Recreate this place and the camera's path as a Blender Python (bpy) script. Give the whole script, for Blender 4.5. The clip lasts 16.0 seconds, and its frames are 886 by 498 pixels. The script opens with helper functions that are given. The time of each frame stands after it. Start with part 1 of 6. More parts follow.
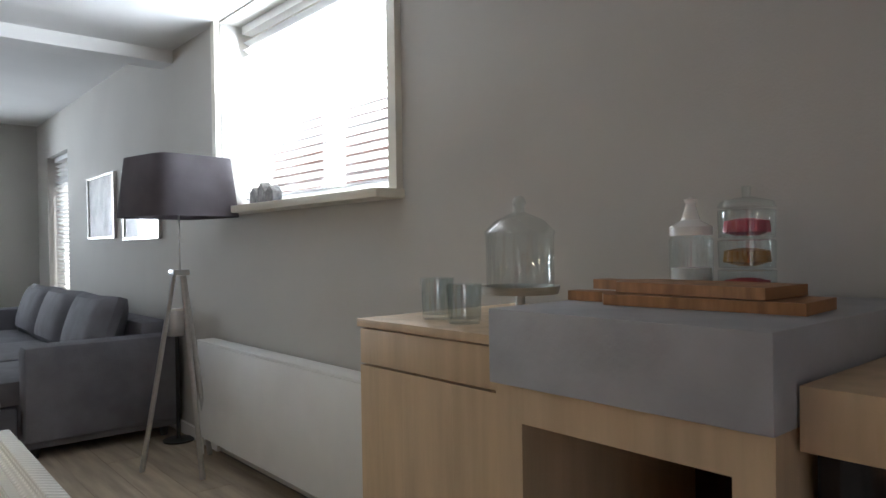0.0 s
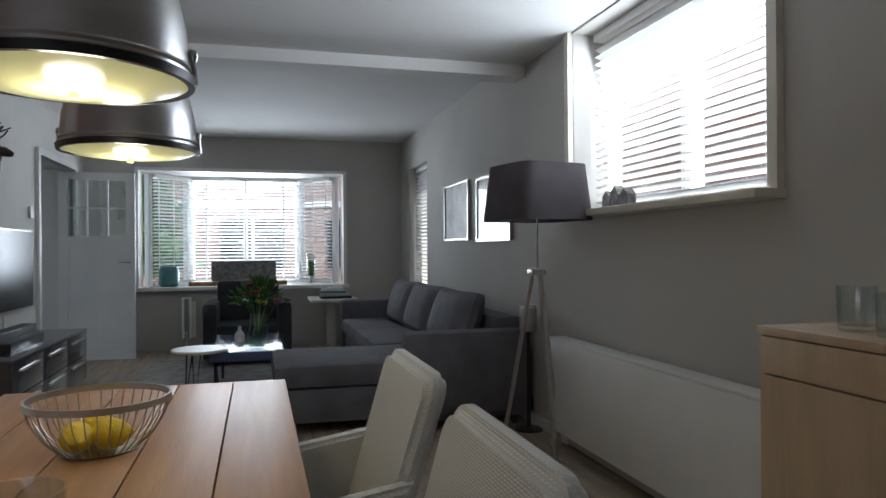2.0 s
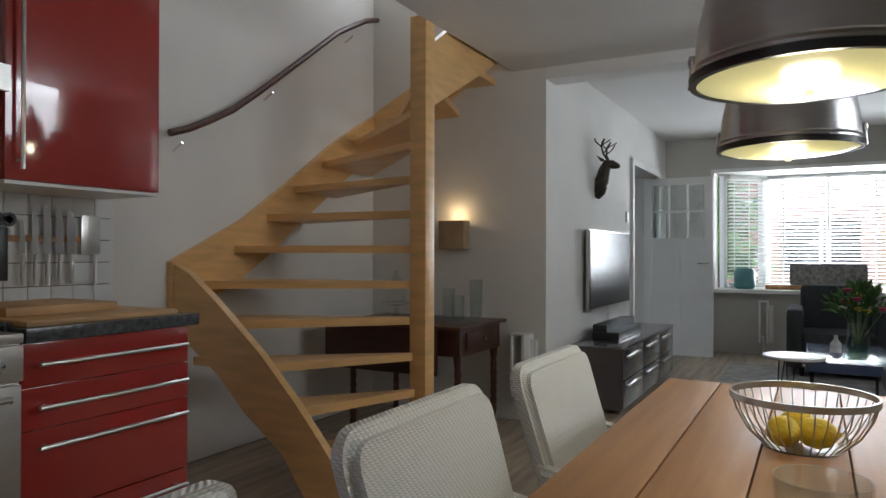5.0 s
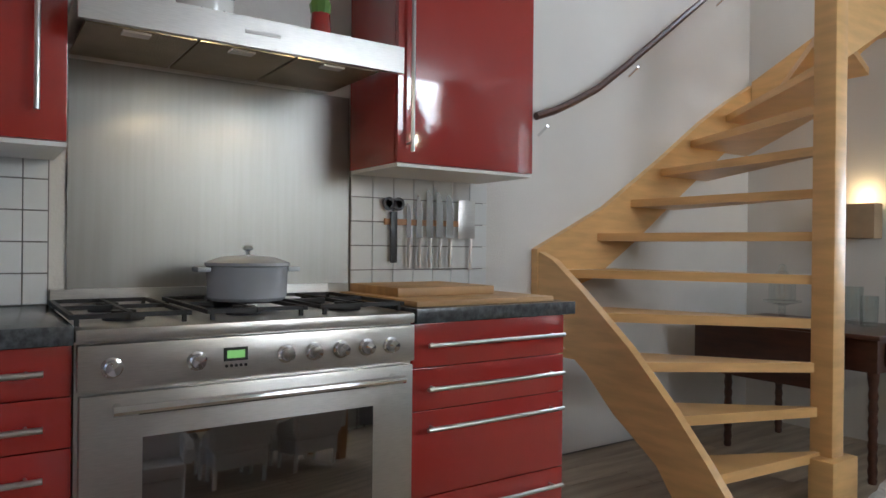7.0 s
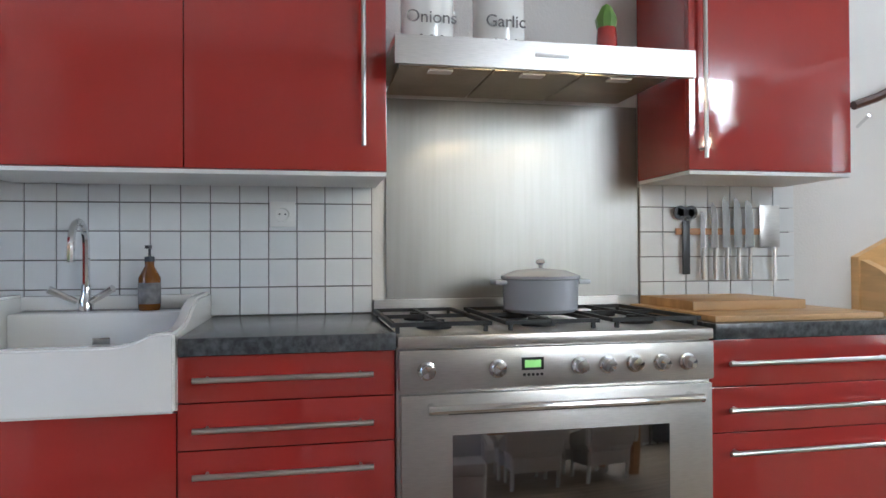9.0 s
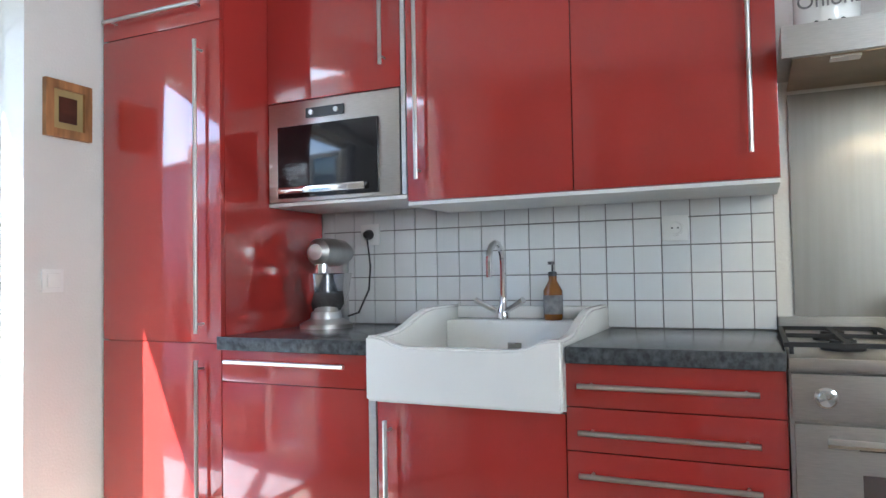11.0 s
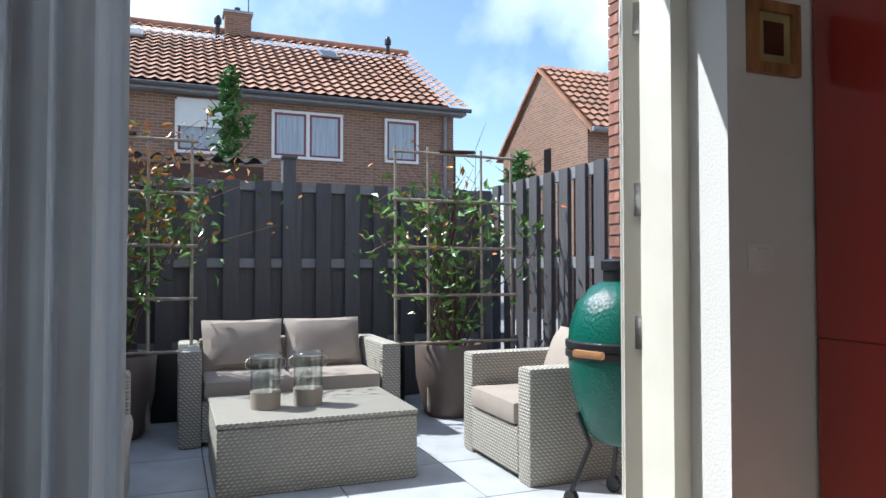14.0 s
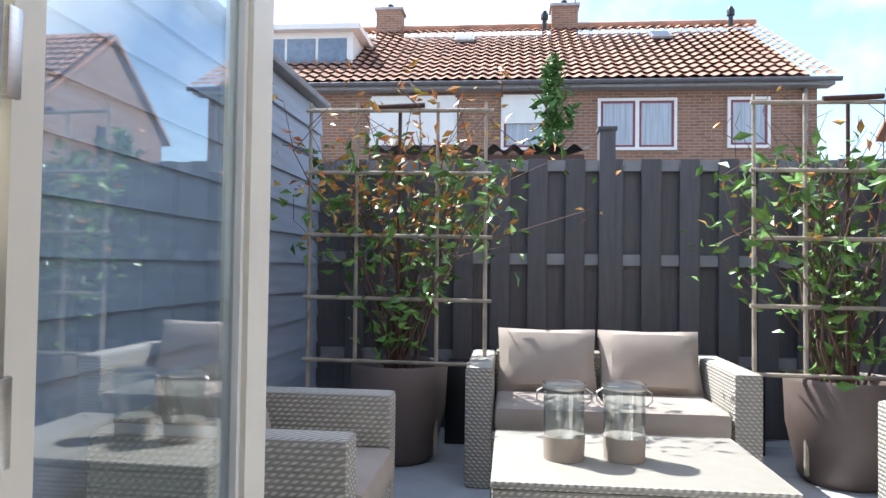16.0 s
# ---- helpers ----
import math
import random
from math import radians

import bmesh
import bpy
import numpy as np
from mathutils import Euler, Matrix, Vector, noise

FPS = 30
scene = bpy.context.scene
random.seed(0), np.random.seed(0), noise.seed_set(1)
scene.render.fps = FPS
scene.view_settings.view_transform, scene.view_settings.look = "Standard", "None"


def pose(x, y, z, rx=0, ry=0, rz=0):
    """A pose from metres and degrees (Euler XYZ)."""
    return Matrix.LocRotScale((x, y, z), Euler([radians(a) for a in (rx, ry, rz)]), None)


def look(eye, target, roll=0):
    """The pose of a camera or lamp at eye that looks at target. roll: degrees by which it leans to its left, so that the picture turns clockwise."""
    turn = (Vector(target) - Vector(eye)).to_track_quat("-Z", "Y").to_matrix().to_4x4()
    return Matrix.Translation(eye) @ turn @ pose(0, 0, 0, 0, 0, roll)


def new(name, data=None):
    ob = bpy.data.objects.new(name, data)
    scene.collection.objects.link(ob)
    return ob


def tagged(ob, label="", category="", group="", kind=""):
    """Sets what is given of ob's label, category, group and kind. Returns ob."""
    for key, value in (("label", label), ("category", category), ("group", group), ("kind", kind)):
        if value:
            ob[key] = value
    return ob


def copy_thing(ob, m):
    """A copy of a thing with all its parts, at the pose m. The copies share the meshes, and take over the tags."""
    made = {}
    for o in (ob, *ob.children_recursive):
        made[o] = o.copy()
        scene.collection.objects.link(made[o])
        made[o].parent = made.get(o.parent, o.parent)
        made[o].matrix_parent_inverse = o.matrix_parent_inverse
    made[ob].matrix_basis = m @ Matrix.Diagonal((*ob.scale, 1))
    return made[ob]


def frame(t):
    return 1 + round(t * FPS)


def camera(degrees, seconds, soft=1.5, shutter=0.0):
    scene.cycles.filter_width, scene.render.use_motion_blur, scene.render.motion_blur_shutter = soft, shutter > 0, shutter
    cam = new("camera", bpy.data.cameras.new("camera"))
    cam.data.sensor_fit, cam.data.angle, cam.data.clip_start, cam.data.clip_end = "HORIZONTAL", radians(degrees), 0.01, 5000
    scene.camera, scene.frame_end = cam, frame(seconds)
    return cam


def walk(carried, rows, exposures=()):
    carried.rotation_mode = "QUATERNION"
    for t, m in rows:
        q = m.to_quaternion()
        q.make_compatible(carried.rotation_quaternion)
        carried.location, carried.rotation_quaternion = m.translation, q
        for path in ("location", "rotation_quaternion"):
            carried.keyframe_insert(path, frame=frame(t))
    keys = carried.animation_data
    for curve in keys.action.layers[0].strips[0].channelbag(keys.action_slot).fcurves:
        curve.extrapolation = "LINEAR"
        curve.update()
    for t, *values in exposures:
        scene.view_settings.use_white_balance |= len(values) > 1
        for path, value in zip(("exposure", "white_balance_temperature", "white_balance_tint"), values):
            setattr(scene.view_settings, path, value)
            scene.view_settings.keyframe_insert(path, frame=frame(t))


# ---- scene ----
cam = camera(65.4, 16.0)
PATH = [
    (0, (2.549, 0.803, 1.148), (3.85, 2.321, 1.136), -0.9),
    (0.5, (2.504, 0.823, 1.145), (3.641, 2.468, 1.14), -0.6),
    (1, (2.451, 0.837, 1.152), (3.398, 2.599, 1.145), -0.7),
    (1.5, (2.401, 0.852, 1.157), (3.146, 2.708, 1.153), -0.6),
    (2, (2.352, 0.853, 1.153), (2.87, 2.784, 1.156), -0.4),
    (2.5, (2.298, 0.855, 1.145), (2.569, 2.836, 1.151), -0.2),
    (3, (2.251, 0.849, 1.138), (2.261, 2.849, 1.147), -0.0),
    (3.5, (2.198, 0.855, 1.136), (1.948, 2.839, 1.149), -0.0),
    (4, (2.164, 0.833, 1.138), (1.681, 2.774, 1.153), -0.0),
    (4.5, (2.127, 0.821, 1.144), (1.415, 2.69, 1.16), -0.0),
    (5, (2.069, 0.808, 1.144), (1.118, 2.567, 1.158), 0.1),
    (5.2, (2.042, 0.813, 1.142), (0.994, 2.516, 1.156), 0.1),
    (7.3, (1.71, 0.938, 1.099), (0.001, 1.977, 1.092), 0.4),
    (7.5, (1.701, 0.934, 1.099), (-0.041, 1.917, 1.091), 0.2),
    (8, (1.709, 0.906, 1.101), (-0.113, 1.732, 1.102), 0.0),
    (8.5, (1.735, 0.872, 1.11), (-0.16, 1.513, 1.12), -0.0),
    (10.8, (1.807, 1.066, 1.119), (-0.056, 0.343, 1.187), -1.2),
    (11, (1.811, 1.058, 1.118), (-0.011, 0.236, 1.188), -1.0),
    (11.5, (1.825, 1.001, 1.116), (0.114, -0.032, 1.185), -0.7),
    (12, (1.852, 0.942, 1.107), (0.287, -0.302, 1.176), -0.7),
    (12.5, (1.856, 0.871, 1.09), (0.471, -0.571, 1.156), -0.6),
    (13, (1.82, 0.726, 1.082), (0.654, -0.898, 1.146), -0.4),
    (13.5, (1.75, 0.517, 1.083), (0.805, -1.245, 1.145), -0.1),
    (14, (1.668, 0.271, 1.086), (0.939, -1.591, 1.143), -0.0),
    (14.5, (1.579, -0.014, 1.086), (1.087, -1.951, 1.141), 0.0),
    (15, (1.51, -0.305, 1.083), (1.265, -2.29, 1.134), 0.3),
    (15.5, (1.458, -0.568, 1.08), (1.454, -2.567, 1.133), 0.5),
    (16, (1.421, -0.777, 1.069), (1.617, -2.766, 1.122), 0.8),
]
EXPOSURES = [(t, s, k, g) for t, s, k, g in (
    (0.0, 1.8, 5800, 9), (0.7, 1.5, 5800, 9), (1.5, 1.1, 5800, 9), (2.0, 0.75, 5800, 9), (3.0, 0.75, 5850, 9), (4.0, 1.05, 6050, 9), (5.2, 1.25, 6100, 9), (7.3, 2.25, 5750, 8), (8.7, 2.65, 5650, 8),
    (11.0, 3.05, 5550, 5), (12.0, 1.95, 5600, 5), (12.6, 0.85, 5800, 6), (13.2, 0.6, 5900, 6), (14.0, 0.6, 5900, 6), (16.0, 1.25, 6100, 9))]
walk(cam, [(t, look(e, g, r)) for t, e, g, r in PATH], EXPOSURES)

# ---- light ----
world = bpy.data.worlds.new("sky")
scene.world = world
world.use_nodes = True
wn = world.node_tree
sky = wn.nodes.new("ShaderNodeTexSky")
sky.sky_type, sky.sun_disc = "NISHITA", False
sky.sun_elevation, sky.sun_rotation = radians(54), radians(122)
cl = wn.nodes.new("ShaderNodeTexNoise")
cl.inputs["Scale"].default_value, cl.inputs["Detail"].default_value = 2.6, 6
cr = wn.nodes.new("ShaderNodeValToRGB")
cr.color_ramp.elements[0].position, cr.color_ramp.elements[1].position = 0.47, 0.72
mx = wn.nodes.new("ShaderNodeMix")
mx.data_type = "RGBA"
mx.inputs["B"].default_value = (8.5, 8.8, 9.2, 1)
wn.links.new(cl.outputs["Fac"], cr.inputs["Fac"])
wn.links.new(cr.outputs["Color"], mx.inputs["Factor"])
wn.links.new(sky.outputs["Color"], mx.inputs["A"])
wn.links.new(mx.outputs["Result"], wn.nodes["Background"].inputs["Color"])
wn.nodes["Background"].inputs["Strength"].default_value = 0.15

sun = new("sun", bpy.data.lights.new("sun", "SUN"))
sun.data.energy, sun.data.angle, sun.data.color = 4.8, radians(0.53), (1, 0.97, 0.93)
sun.matrix_world = look((6, -4.2, 10), (0, 0, 0))


def lamp(name, kind, m, energy, size=0.1, size_y=0.0, color=(1, 1, 1)):
    ob = new(name, bpy.data.lights.new(name, kind))
    ob.data.energy, ob.data.color = energy, color
    if kind == "AREA":
        ob.data.shape, ob.data.size, ob.data.size_y = "RECTANGLE", size, size_y or size
    else:
        ob.data.shadow_soft_size = size
    ob.matrix_world = m
    return ob


lamp("daylight_side_window", "AREA", look((4.36, 3.71, 1.87), (3.4, 3.71, 1.6)), 26, 1.55, 0.98, (0.93, 0.97, 1))
# added lamp that brightens the stairwell, in place of daylight from upstairs
lamp("added_landing_daylight", "AREA", look((-0.4, 5.3, 3.75), (-0.5, 4.0, 2.2)), 4.5, 0.8, 0.9, (0.95, 0.97, 1))
lamp("daylight_bay", "AREA", look((2.2, 10.62, 1.45), (2.2, 9.0, 1.1)), 75, 1.3, 1.25, (0.93, 0.97, 1))

# ---- materials ----


def mat(name, color, rough=0.6, metal=0.0, var=0.12, scale=8.0, bump=0.0, bscale=80.0, stretch=(1, 1, 1), color2=None, coat=0.0, glass=0.0, obj_random=0.0, emit=0.0):
    m = bpy.data.materials.new(name)
    m.use_nodes = True
    n, k = m.node_tree.nodes, m.node_tree.links
    b = n["Principled BSDF"]
    b.inputs["Roughness"].default_value, b.inputs["Metallic"].default_value = rough, metal
    b.inputs["Coat Weight"].default_value = coat
    b.inputs["Coat Roughness"].default_value = 0.04
    b.inputs["Transmission Weight"].default_value = glass
    tc = n.new("ShaderNodeTexCoord")
    mp = n.new("ShaderNodeMapping")
    mp.inputs["Scale"].default_value = stretch
    k.new(tc.outputs["Object"], mp.inputs["Vector"])
    tx = n.new("ShaderNodeTexNoise")
    tx.inputs["Scale"].default_value, tx.inputs["Detail"].default_value = scale, 6
    k.new(mp.outputs["Vector"], tx.inputs["Vector"])
    mix = n.new("ShaderNodeMix")
    mix.data_type = "RGBA"
    c2 = color2 or tuple(c * (1 - 2 * var) for c in color)
    mix.inputs["A"].default_value = (*color, 1)
    mix.inputs["B"].default_value = (*c2, 1)
    rp = n.new("ShaderNodeValToRGB")
    rp.color_ramp.elements[0].position, rp.color_ramp.elements[1].position = 0.36, 0.68
    k.new(tx.outputs["Fac"], rp.inputs["Fac"])
    k.new(rp.outputs["Color"], mix.inputs["Factor"])
    last = mix.outputs["Result"]
    if obj_random:
        oi = n.new("ShaderNodeObjectInfo")
        hs = n.new("ShaderNodeHueSaturation")
        mr = n.new("ShaderNodeMapRange")
        mr.inputs["To Min"].default_value, mr.inputs["To Max"].default_value = 1 - obj_random, 1 + obj_random
        k.new(oi.outputs["Random"], mr.inputs["Value"])
        k.new(mr.outputs["Result"], hs.inputs["Value"])
        k.new(last, hs.inputs["Color"])
        last = hs.outputs["Color"]
    k.new(last, b.inputs["Base Color"])
    if emit:
        b.inputs["Emission Color"].default_value = (*color, 1)
        b.inputs["Emission Strength"].default_value = emit
    if bump:
        t2 = n.new("ShaderNodeTexNoise")
        t2.inputs["Scale"].default_value, t2.inputs["Detail"].default_value = bscale, 3
        k.new(mp.outputs["Vector"], t2.inputs["Vector"])
        bp = n.new("ShaderNodeBump")
        bp.inputs["Strength"].default_value, bp.inputs["Distance"].default_value = bump, 0.01
        k.new(t2.outputs["Fac"], bp.inputs["Height"])
        k.new(bp.outputs["Normal"], b.inputs["Normal"])
    return m


def woven(name, color, color2, sx, sz, rough=0.7, strength=0.6):
    """A basket weave of bands: two crossed waves for relief and tint."""
    m = mat(name, color, rough, var=0.1, scale=14)
    n, k = m.node_tree.nodes, m.node_tree.links
    tc = n["Texture Coordinate"]
    hs = []
    for ax, s in (("DIAGONAL", sx), ("Z", sz)):
        w = n.new("ShaderNodeTexWave")
        w.bands_direction = ax
        w.inputs["Scale"].default_value, w.inputs["Distortion"].default_value = s, 0.6
        k.new(tc.outputs["Object"], w.inputs["Vector"])
        hs.append(w)
    mu = n.new("ShaderNodeMath")
    mu.operation = "MULTIPLY"
    k.new(hs[0].outputs["Fac"], mu.inputs[0])
    k.new(hs[1].outputs["Fac"], mu.inputs[1])
    bp = n.new("ShaderNodeBump")
    bp.inputs["Strength"].default_value, bp.inputs["Distance"].default_value = strength, 0.006
    k.new(mu.outputs[0], bp.inputs["Height"])
    b = n["Principled BSDF"]
    k.new(bp.outputs["Normal"], b.inputs["Normal"])
    mix = n.new("ShaderNodeMix")
    mix.data_type = "RGBA"
    mix.inputs["A"].default_value, mix.inputs["B"].default_value = (*color2, 1), (*color, 1)
    k.new(mu.outputs[0], mix.inputs["Factor"])
    k.new(mix.outputs["Result"], b.inputs["Base Color"])
    return m


def clear(name, tint=(1, 1, 1), gloss=0.08, grow=0.6):
    """Thin glass: mostly see-through, with a mirror part that grows at grazing angles."""
    m = bpy.data.materials.new(name)
    m.use_nodes = True
    n, k = m.node_tree.nodes, m.node_tree.links
    n.remove(n["Principled BSDF"])
    tr, gl, mi, fr = n.new("ShaderNodeBsdfTransparent"), n.new("ShaderNodeBsdfGlossy"), n.new("ShaderNodeMixShader"), n.new("ShaderNodeLayerWeight")
    tr.inputs["Color"].default_value = (*tint, 1)
    gl.inputs["Roughness"].default_value = 0.02
    ad = n.new("ShaderNodeMath")
    pw = n.new("ShaderNodeMath")
    pw.operation, pw.inputs[1].default_value = "POWER", 4.0
    k.new(fr.outputs["Facing"], pw.inputs[0])
    ad.operation = "MULTIPLY_ADD"
    ad.inputs[1].default_value, ad.inputs[2].default_value = grow, gloss
    k.new(pw.outputs[0], ad.inputs[0])
    k.new(ad.outputs[0], mi.inputs[0])
    k.new(tr.outputs[0], mi.inputs[1])
    k.new(gl.outputs[0], mi.inputs[2])
    k.new(mi.outputs[0], n["Material Output"].inputs[0])
    return m


WALL = mat("wall_paint_greige", (0.52, 0.50, 0.46), 0.85, var=0.03, scale=2, bump=0.08, bscale=160)
WALLW = mat("wall_paint_white", (0.72, 0.70, 0.66), 0.85, var=0.03, scale=2, bump=0.15, bscale=120)
CEIL = mat("ceiling_paint", (0.76, 0.75, 0.73), 0.9, var=0.02, scale=2, bump=0.05)
WHITE = mat("white_lacquer", (0.78, 0.77, 0.74), 0.4, var=0.03, scale=4)
CREAM = mat("cream_frame_paint", (0.76, 0.72, 0.62), 0.4, var=0.04, scale=5)
FLOOR = mat("oak_floor", (0.42, 0.34, 0.25), 0.5, var=0.2, scale=3, bump=0.1, bscale=30, stretch=(6, 0.6, 1), obj_random=0.12)
OAK = mat("oiled_oak", (0.60, 0.44, 0.27), 0.55, var=0.1, scale=4, bump=0.12, bscale=40, stretch=(5, 5, 0.5))
PINE = mat("varnished_pine", (0.74, 0.45, 0.18), 0.38, var=0.1, scale=4, bump=0.05, bscale=40, stretch=(1, 1, 6))
TABLEW = mat("table_wood", (0.50, 0.26, 0.11), 0.45, var=0.1, scale=5, bump=0.06, bscale=40, stretch=(7, 0.5, 1), obj_random=0.06)
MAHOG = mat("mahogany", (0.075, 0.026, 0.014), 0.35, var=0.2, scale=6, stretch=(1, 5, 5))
BOARD = mat("beech_board", (0.55, 0.33, 0.14), 0.5, var=0.15, scale=5, stretch=(6, 0.7, 1))
OLIVE = mat("olive_wood", (0.42, 0.20, 0.075), 0.45, var=0.25, scale=6, stretch=(6, 1, 1))
RED = mat("red_gloss_lacquer", (0.36, 0.030, 0.024), 0.1, var=0.02, scale=2, coat=1.0)
SPLASH = mat("satin_steel_sheet", (0.30, 0.288, 0.265), 0.4, 1.0, var=0.04, scale=8, bump=0.02, bscale=60, stretch=(1, 6, 0.3))
OVENGL = mat("mirrored_oven_glass", (0.30, 0.29, 0.28), 0.04, 1.0, var=0.02)
STEEL = mat("brushed_steel", (0.60, 0.58, 0.55), 0.3, 1.0, var=0.06, scale=30, bump=0.05, bscale=60, stretch=(1, 1, 14))
CHROME = mat("chrome", (0.75, 0.75, 0.75), 0.08, 1.0, var=0.02)
ALU = mat("spun_aluminium", (0.58, 0.58, 0.58), 0.28, 1.0, var=0.05, scale=6, stretch=(1, 1, 10))
BLACK = mat("black_plastic", (0.018, 0.018, 0.019), 0.35, var=0.1)
IRON = mat("cast_iron", (0.02, 0.02, 0.02), 0.6, var=0.2, scale=30, bump=0.2)
GRANITE = mat("dark_stone_worktop", (0.04, 0.042, 0.045), 0.2, var=0.0, color2=(0.10, 0.105, 0.11), scale=60, bump=0.03)
TILE = mat("glazed_white_tile", (0.74, 0.75, 0.74), 0.15, var=0.03, scale=5, bump=0.05, bscale=20, obj_random=0.03)
GROUT = mat("grey_grout", (0.25, 0.24, 0.23), 0.9, var=0.1, scale=40)
CERAMIC = mat("white_ceramic", (0.82, 0.81, 0.77), 0.12, var=0.02, scale=3)
CONCRETE = mat("smooth_concrete", (0.40, 0.40, 0.41), 0.6, var=0.12, scale=5, bump=0.1, bscale=60)
SOFAF = mat("grey_velvet", (0.17, 0.165, 0.185), 0.85, var=0.12, scale=7, bump=0.3, bscale=220)
DARKF = mat("anthracite_fabric", (0.05, 0.055, 0.06), 0.9, var=0.15, scale=7, bump=0.3, bscale=220)
SHADEF = mat("grey_lampshade_fabric", (0.16, 0.14, 0.15), 0.9, var=0.08, scale=8, bump=0.2, bscale=250)
LOOM = woven("white_loom", (0.80, 0.80, 0.78), (0.66, 0.66, 0.64), 50, 62, strength=0.4)
RATTAN = woven("grey_rattan", (0.62, 0.58, 0.50), (0.27, 0.25, 0.21), 24, 19, strength=0.9)
CUSH = mat("taupe_cushion", (0.38, 0.32, 0.27), 0.9, var=0.07, scale=5, bump=0.25, bscale=260)
CURT = mat("grey_linen_curtain", (0.80, 0.81, 0.82), 0.9, var=0.08, scale=4, bump=0.2, bscale=200)
cn = CURT.node_tree
ct, cm = cn.nodes.new("ShaderNodeBsdfTranslucent"), cn.nodes.new("ShaderNodeMixShader")
ct.inputs["Color"].default_value = (0.80, 0.82, 0.84, 1)
cm.inputs[0].default_value = 0.62
cn.links.new(cn.nodes["Principled BSDF"].outputs[0], cm.inputs[1])
cn.links.new(ct.outputs[0], cm.inputs[2])
cn.links.new(cm.outputs[0], cn.nodes["Material Output"].inputs[0])
TVM = mat("television_screen", (0.012, 0.012, 0.014), 0.08, var=0.0)
TVS = mat("matt_television_screen", (0.012, 0.012, 0.014), 0.22, var=0.0)
TVS.node_tree.nodes["Principled BSDF"].inputs["Specular IOR Level"].default_value = 0.18
GREYGL = mat("grey_gloss_lacquer", (0.10, 0.095, 0.10), 0.15, var=0.03, coat=0.4)
GLASS = clear("window_glass")
GLASSP = clear("print_glass", gloss=0.03, grow=0.15)
GLASSR = clear("door_glass", (0.86, 0.93, 0.95), 0.22)
GLASST = clear("drinking_glass", (0.93, 0.96, 0.96), 0.12)
BLIND = mat("white_blind_slat", (0.75, 0.75, 0.73), 0.5, var=0.02)
FENCE = mat("anthracite_composite_board", (0.10, 0.094, 0.10), 0.6, var=0.12, scale=6, bump=0.1, stretch=(8, 8, 0.6), obj_random=0.15)
FENCEL = mat("light_fence_rail", (0.26, 0.26, 0.27), 0.6, var=0.1)
SIDING = mat("blue_grey_siding", (0.38, 0.43, 0.52), 0.6, var=0.08, scale=4, bump=0.15, bscale=50, stretch=(1, 0.6, 8), obj_random=0.08)
PAVE = mat("pale_paving", (0.42, 0.43, 0.44), 0.8, var=0.08, scale=5, bump=0.1, obj_random=0.06)
BRICK = mat("red_brick", (0.40, 0.185, 0.13), 0.85, var=0.2, scale=14, bump=0.4, bscale=60, obj_random=0.25)
ROOF = mat("orange_clay_tile", (0.46, 0.23, 0.14), 0.75, var=0.0, color2=(0.27, 0.14, 0.09), scale=1.6, bump=0.2)
LEAF = mat("green_leaf", (0.17, 0.31, 0.06), 0.32, var=0.0, color2=(0.06, 0.14, 0.03), scale=9)
LEAFR = mat("young_red_leaf", (0.52, 0.14, 0.04), 0.4, var=0.0, color2=(0.45, 0.36, 0.05), scale=12)
TWIG = mat("bare_twig", (0.16, 0.10, 0.075), 0.8, var=0.2)
CANE = mat("bamboo_cane", (0.42, 0.36, 0.28), 0.7, var=0.2, scale=12)
POT = mat("taupe_planter", (0.14, 0.105, 0.09), 0.5, var=0.06)
KAM = mat("green_glazed_ceramic", (0.008, 0.105, 0.075), 0.12, var=0.05, bump=0.5, bscale=75)
LEMON = mat("lemon_peel", (0.80, 0.58, 0.03), 0.45, var=0.06, bump=0.3, bscale=90)
TEAL = mat("teal_glaze", (0.07, 0.22, 0.24), 0.3, var=0.1)
BULB = mat("frosted_lamp_glass", (0.66, 0.62, 0.30), 0.25, var=0.0, emit=0.25)
bn = BULB.node_tree
b_tc, b_ln, b_mr = bn.nodes["Texture Coordinate"], bn.nodes.new("ShaderNodeVectorMath"), bn.nodes.new("ShaderNodeMapRange")
b_ln.operation = "LENGTH"
bn.links.new(b_tc.outputs["Object"], b_ln.inputs[0])
for key, value in (("From Min", 0.02), ("From Max", 0.11), ("To Min", 0.9), ("To Max", 0.22)):
    b_mr.inputs[key].default_value = value
b_mr.interpolation_type = "SMOOTHSTEP"
bn.links.new(b_ln.outputs["Value"], b_mr.inputs["Value"])
bn.links.new(b_mr.outputs["Result"], bn.nodes["Principled BSDF"].inputs["Emission Strength"])
SPOT = mat("lit_spot", (1.0, 0.8, 0.5), 0.6, var=0.0, emit=9.0)
YELL = mat("pale_yellow_reflector", (0.70, 0.62, 0.25), 0.5, var=0.02)
DEER = mat("dark_bronze", (0.06, 0.05, 0.035), 0.45, 0.4, var=0.2, scale=20, bump=0.2)
AMBER = mat("amber_glass", (0.20, 0.07, 0.01), 0.15, var=0.05)
PAPER = mat("paper_print", (0.55, 0.54, 0.50), 0.5, var=0.2, scale=6)
POTG = mat("grey_enamel", (0.33, 0.34, 0.36), 0.22, var=0.04)
GREEN = mat("hedge_leaf", (0.09, 0.2, 0.04), 0.6, var=0.0, color2=(0.04, 0.1, 0.02), scale=7)
RUG = mat("pale_grey_rug", (0.42, 0.41, 0.39), 0.95, var=0.2, scale=9, bump=0.4, bscale=150)
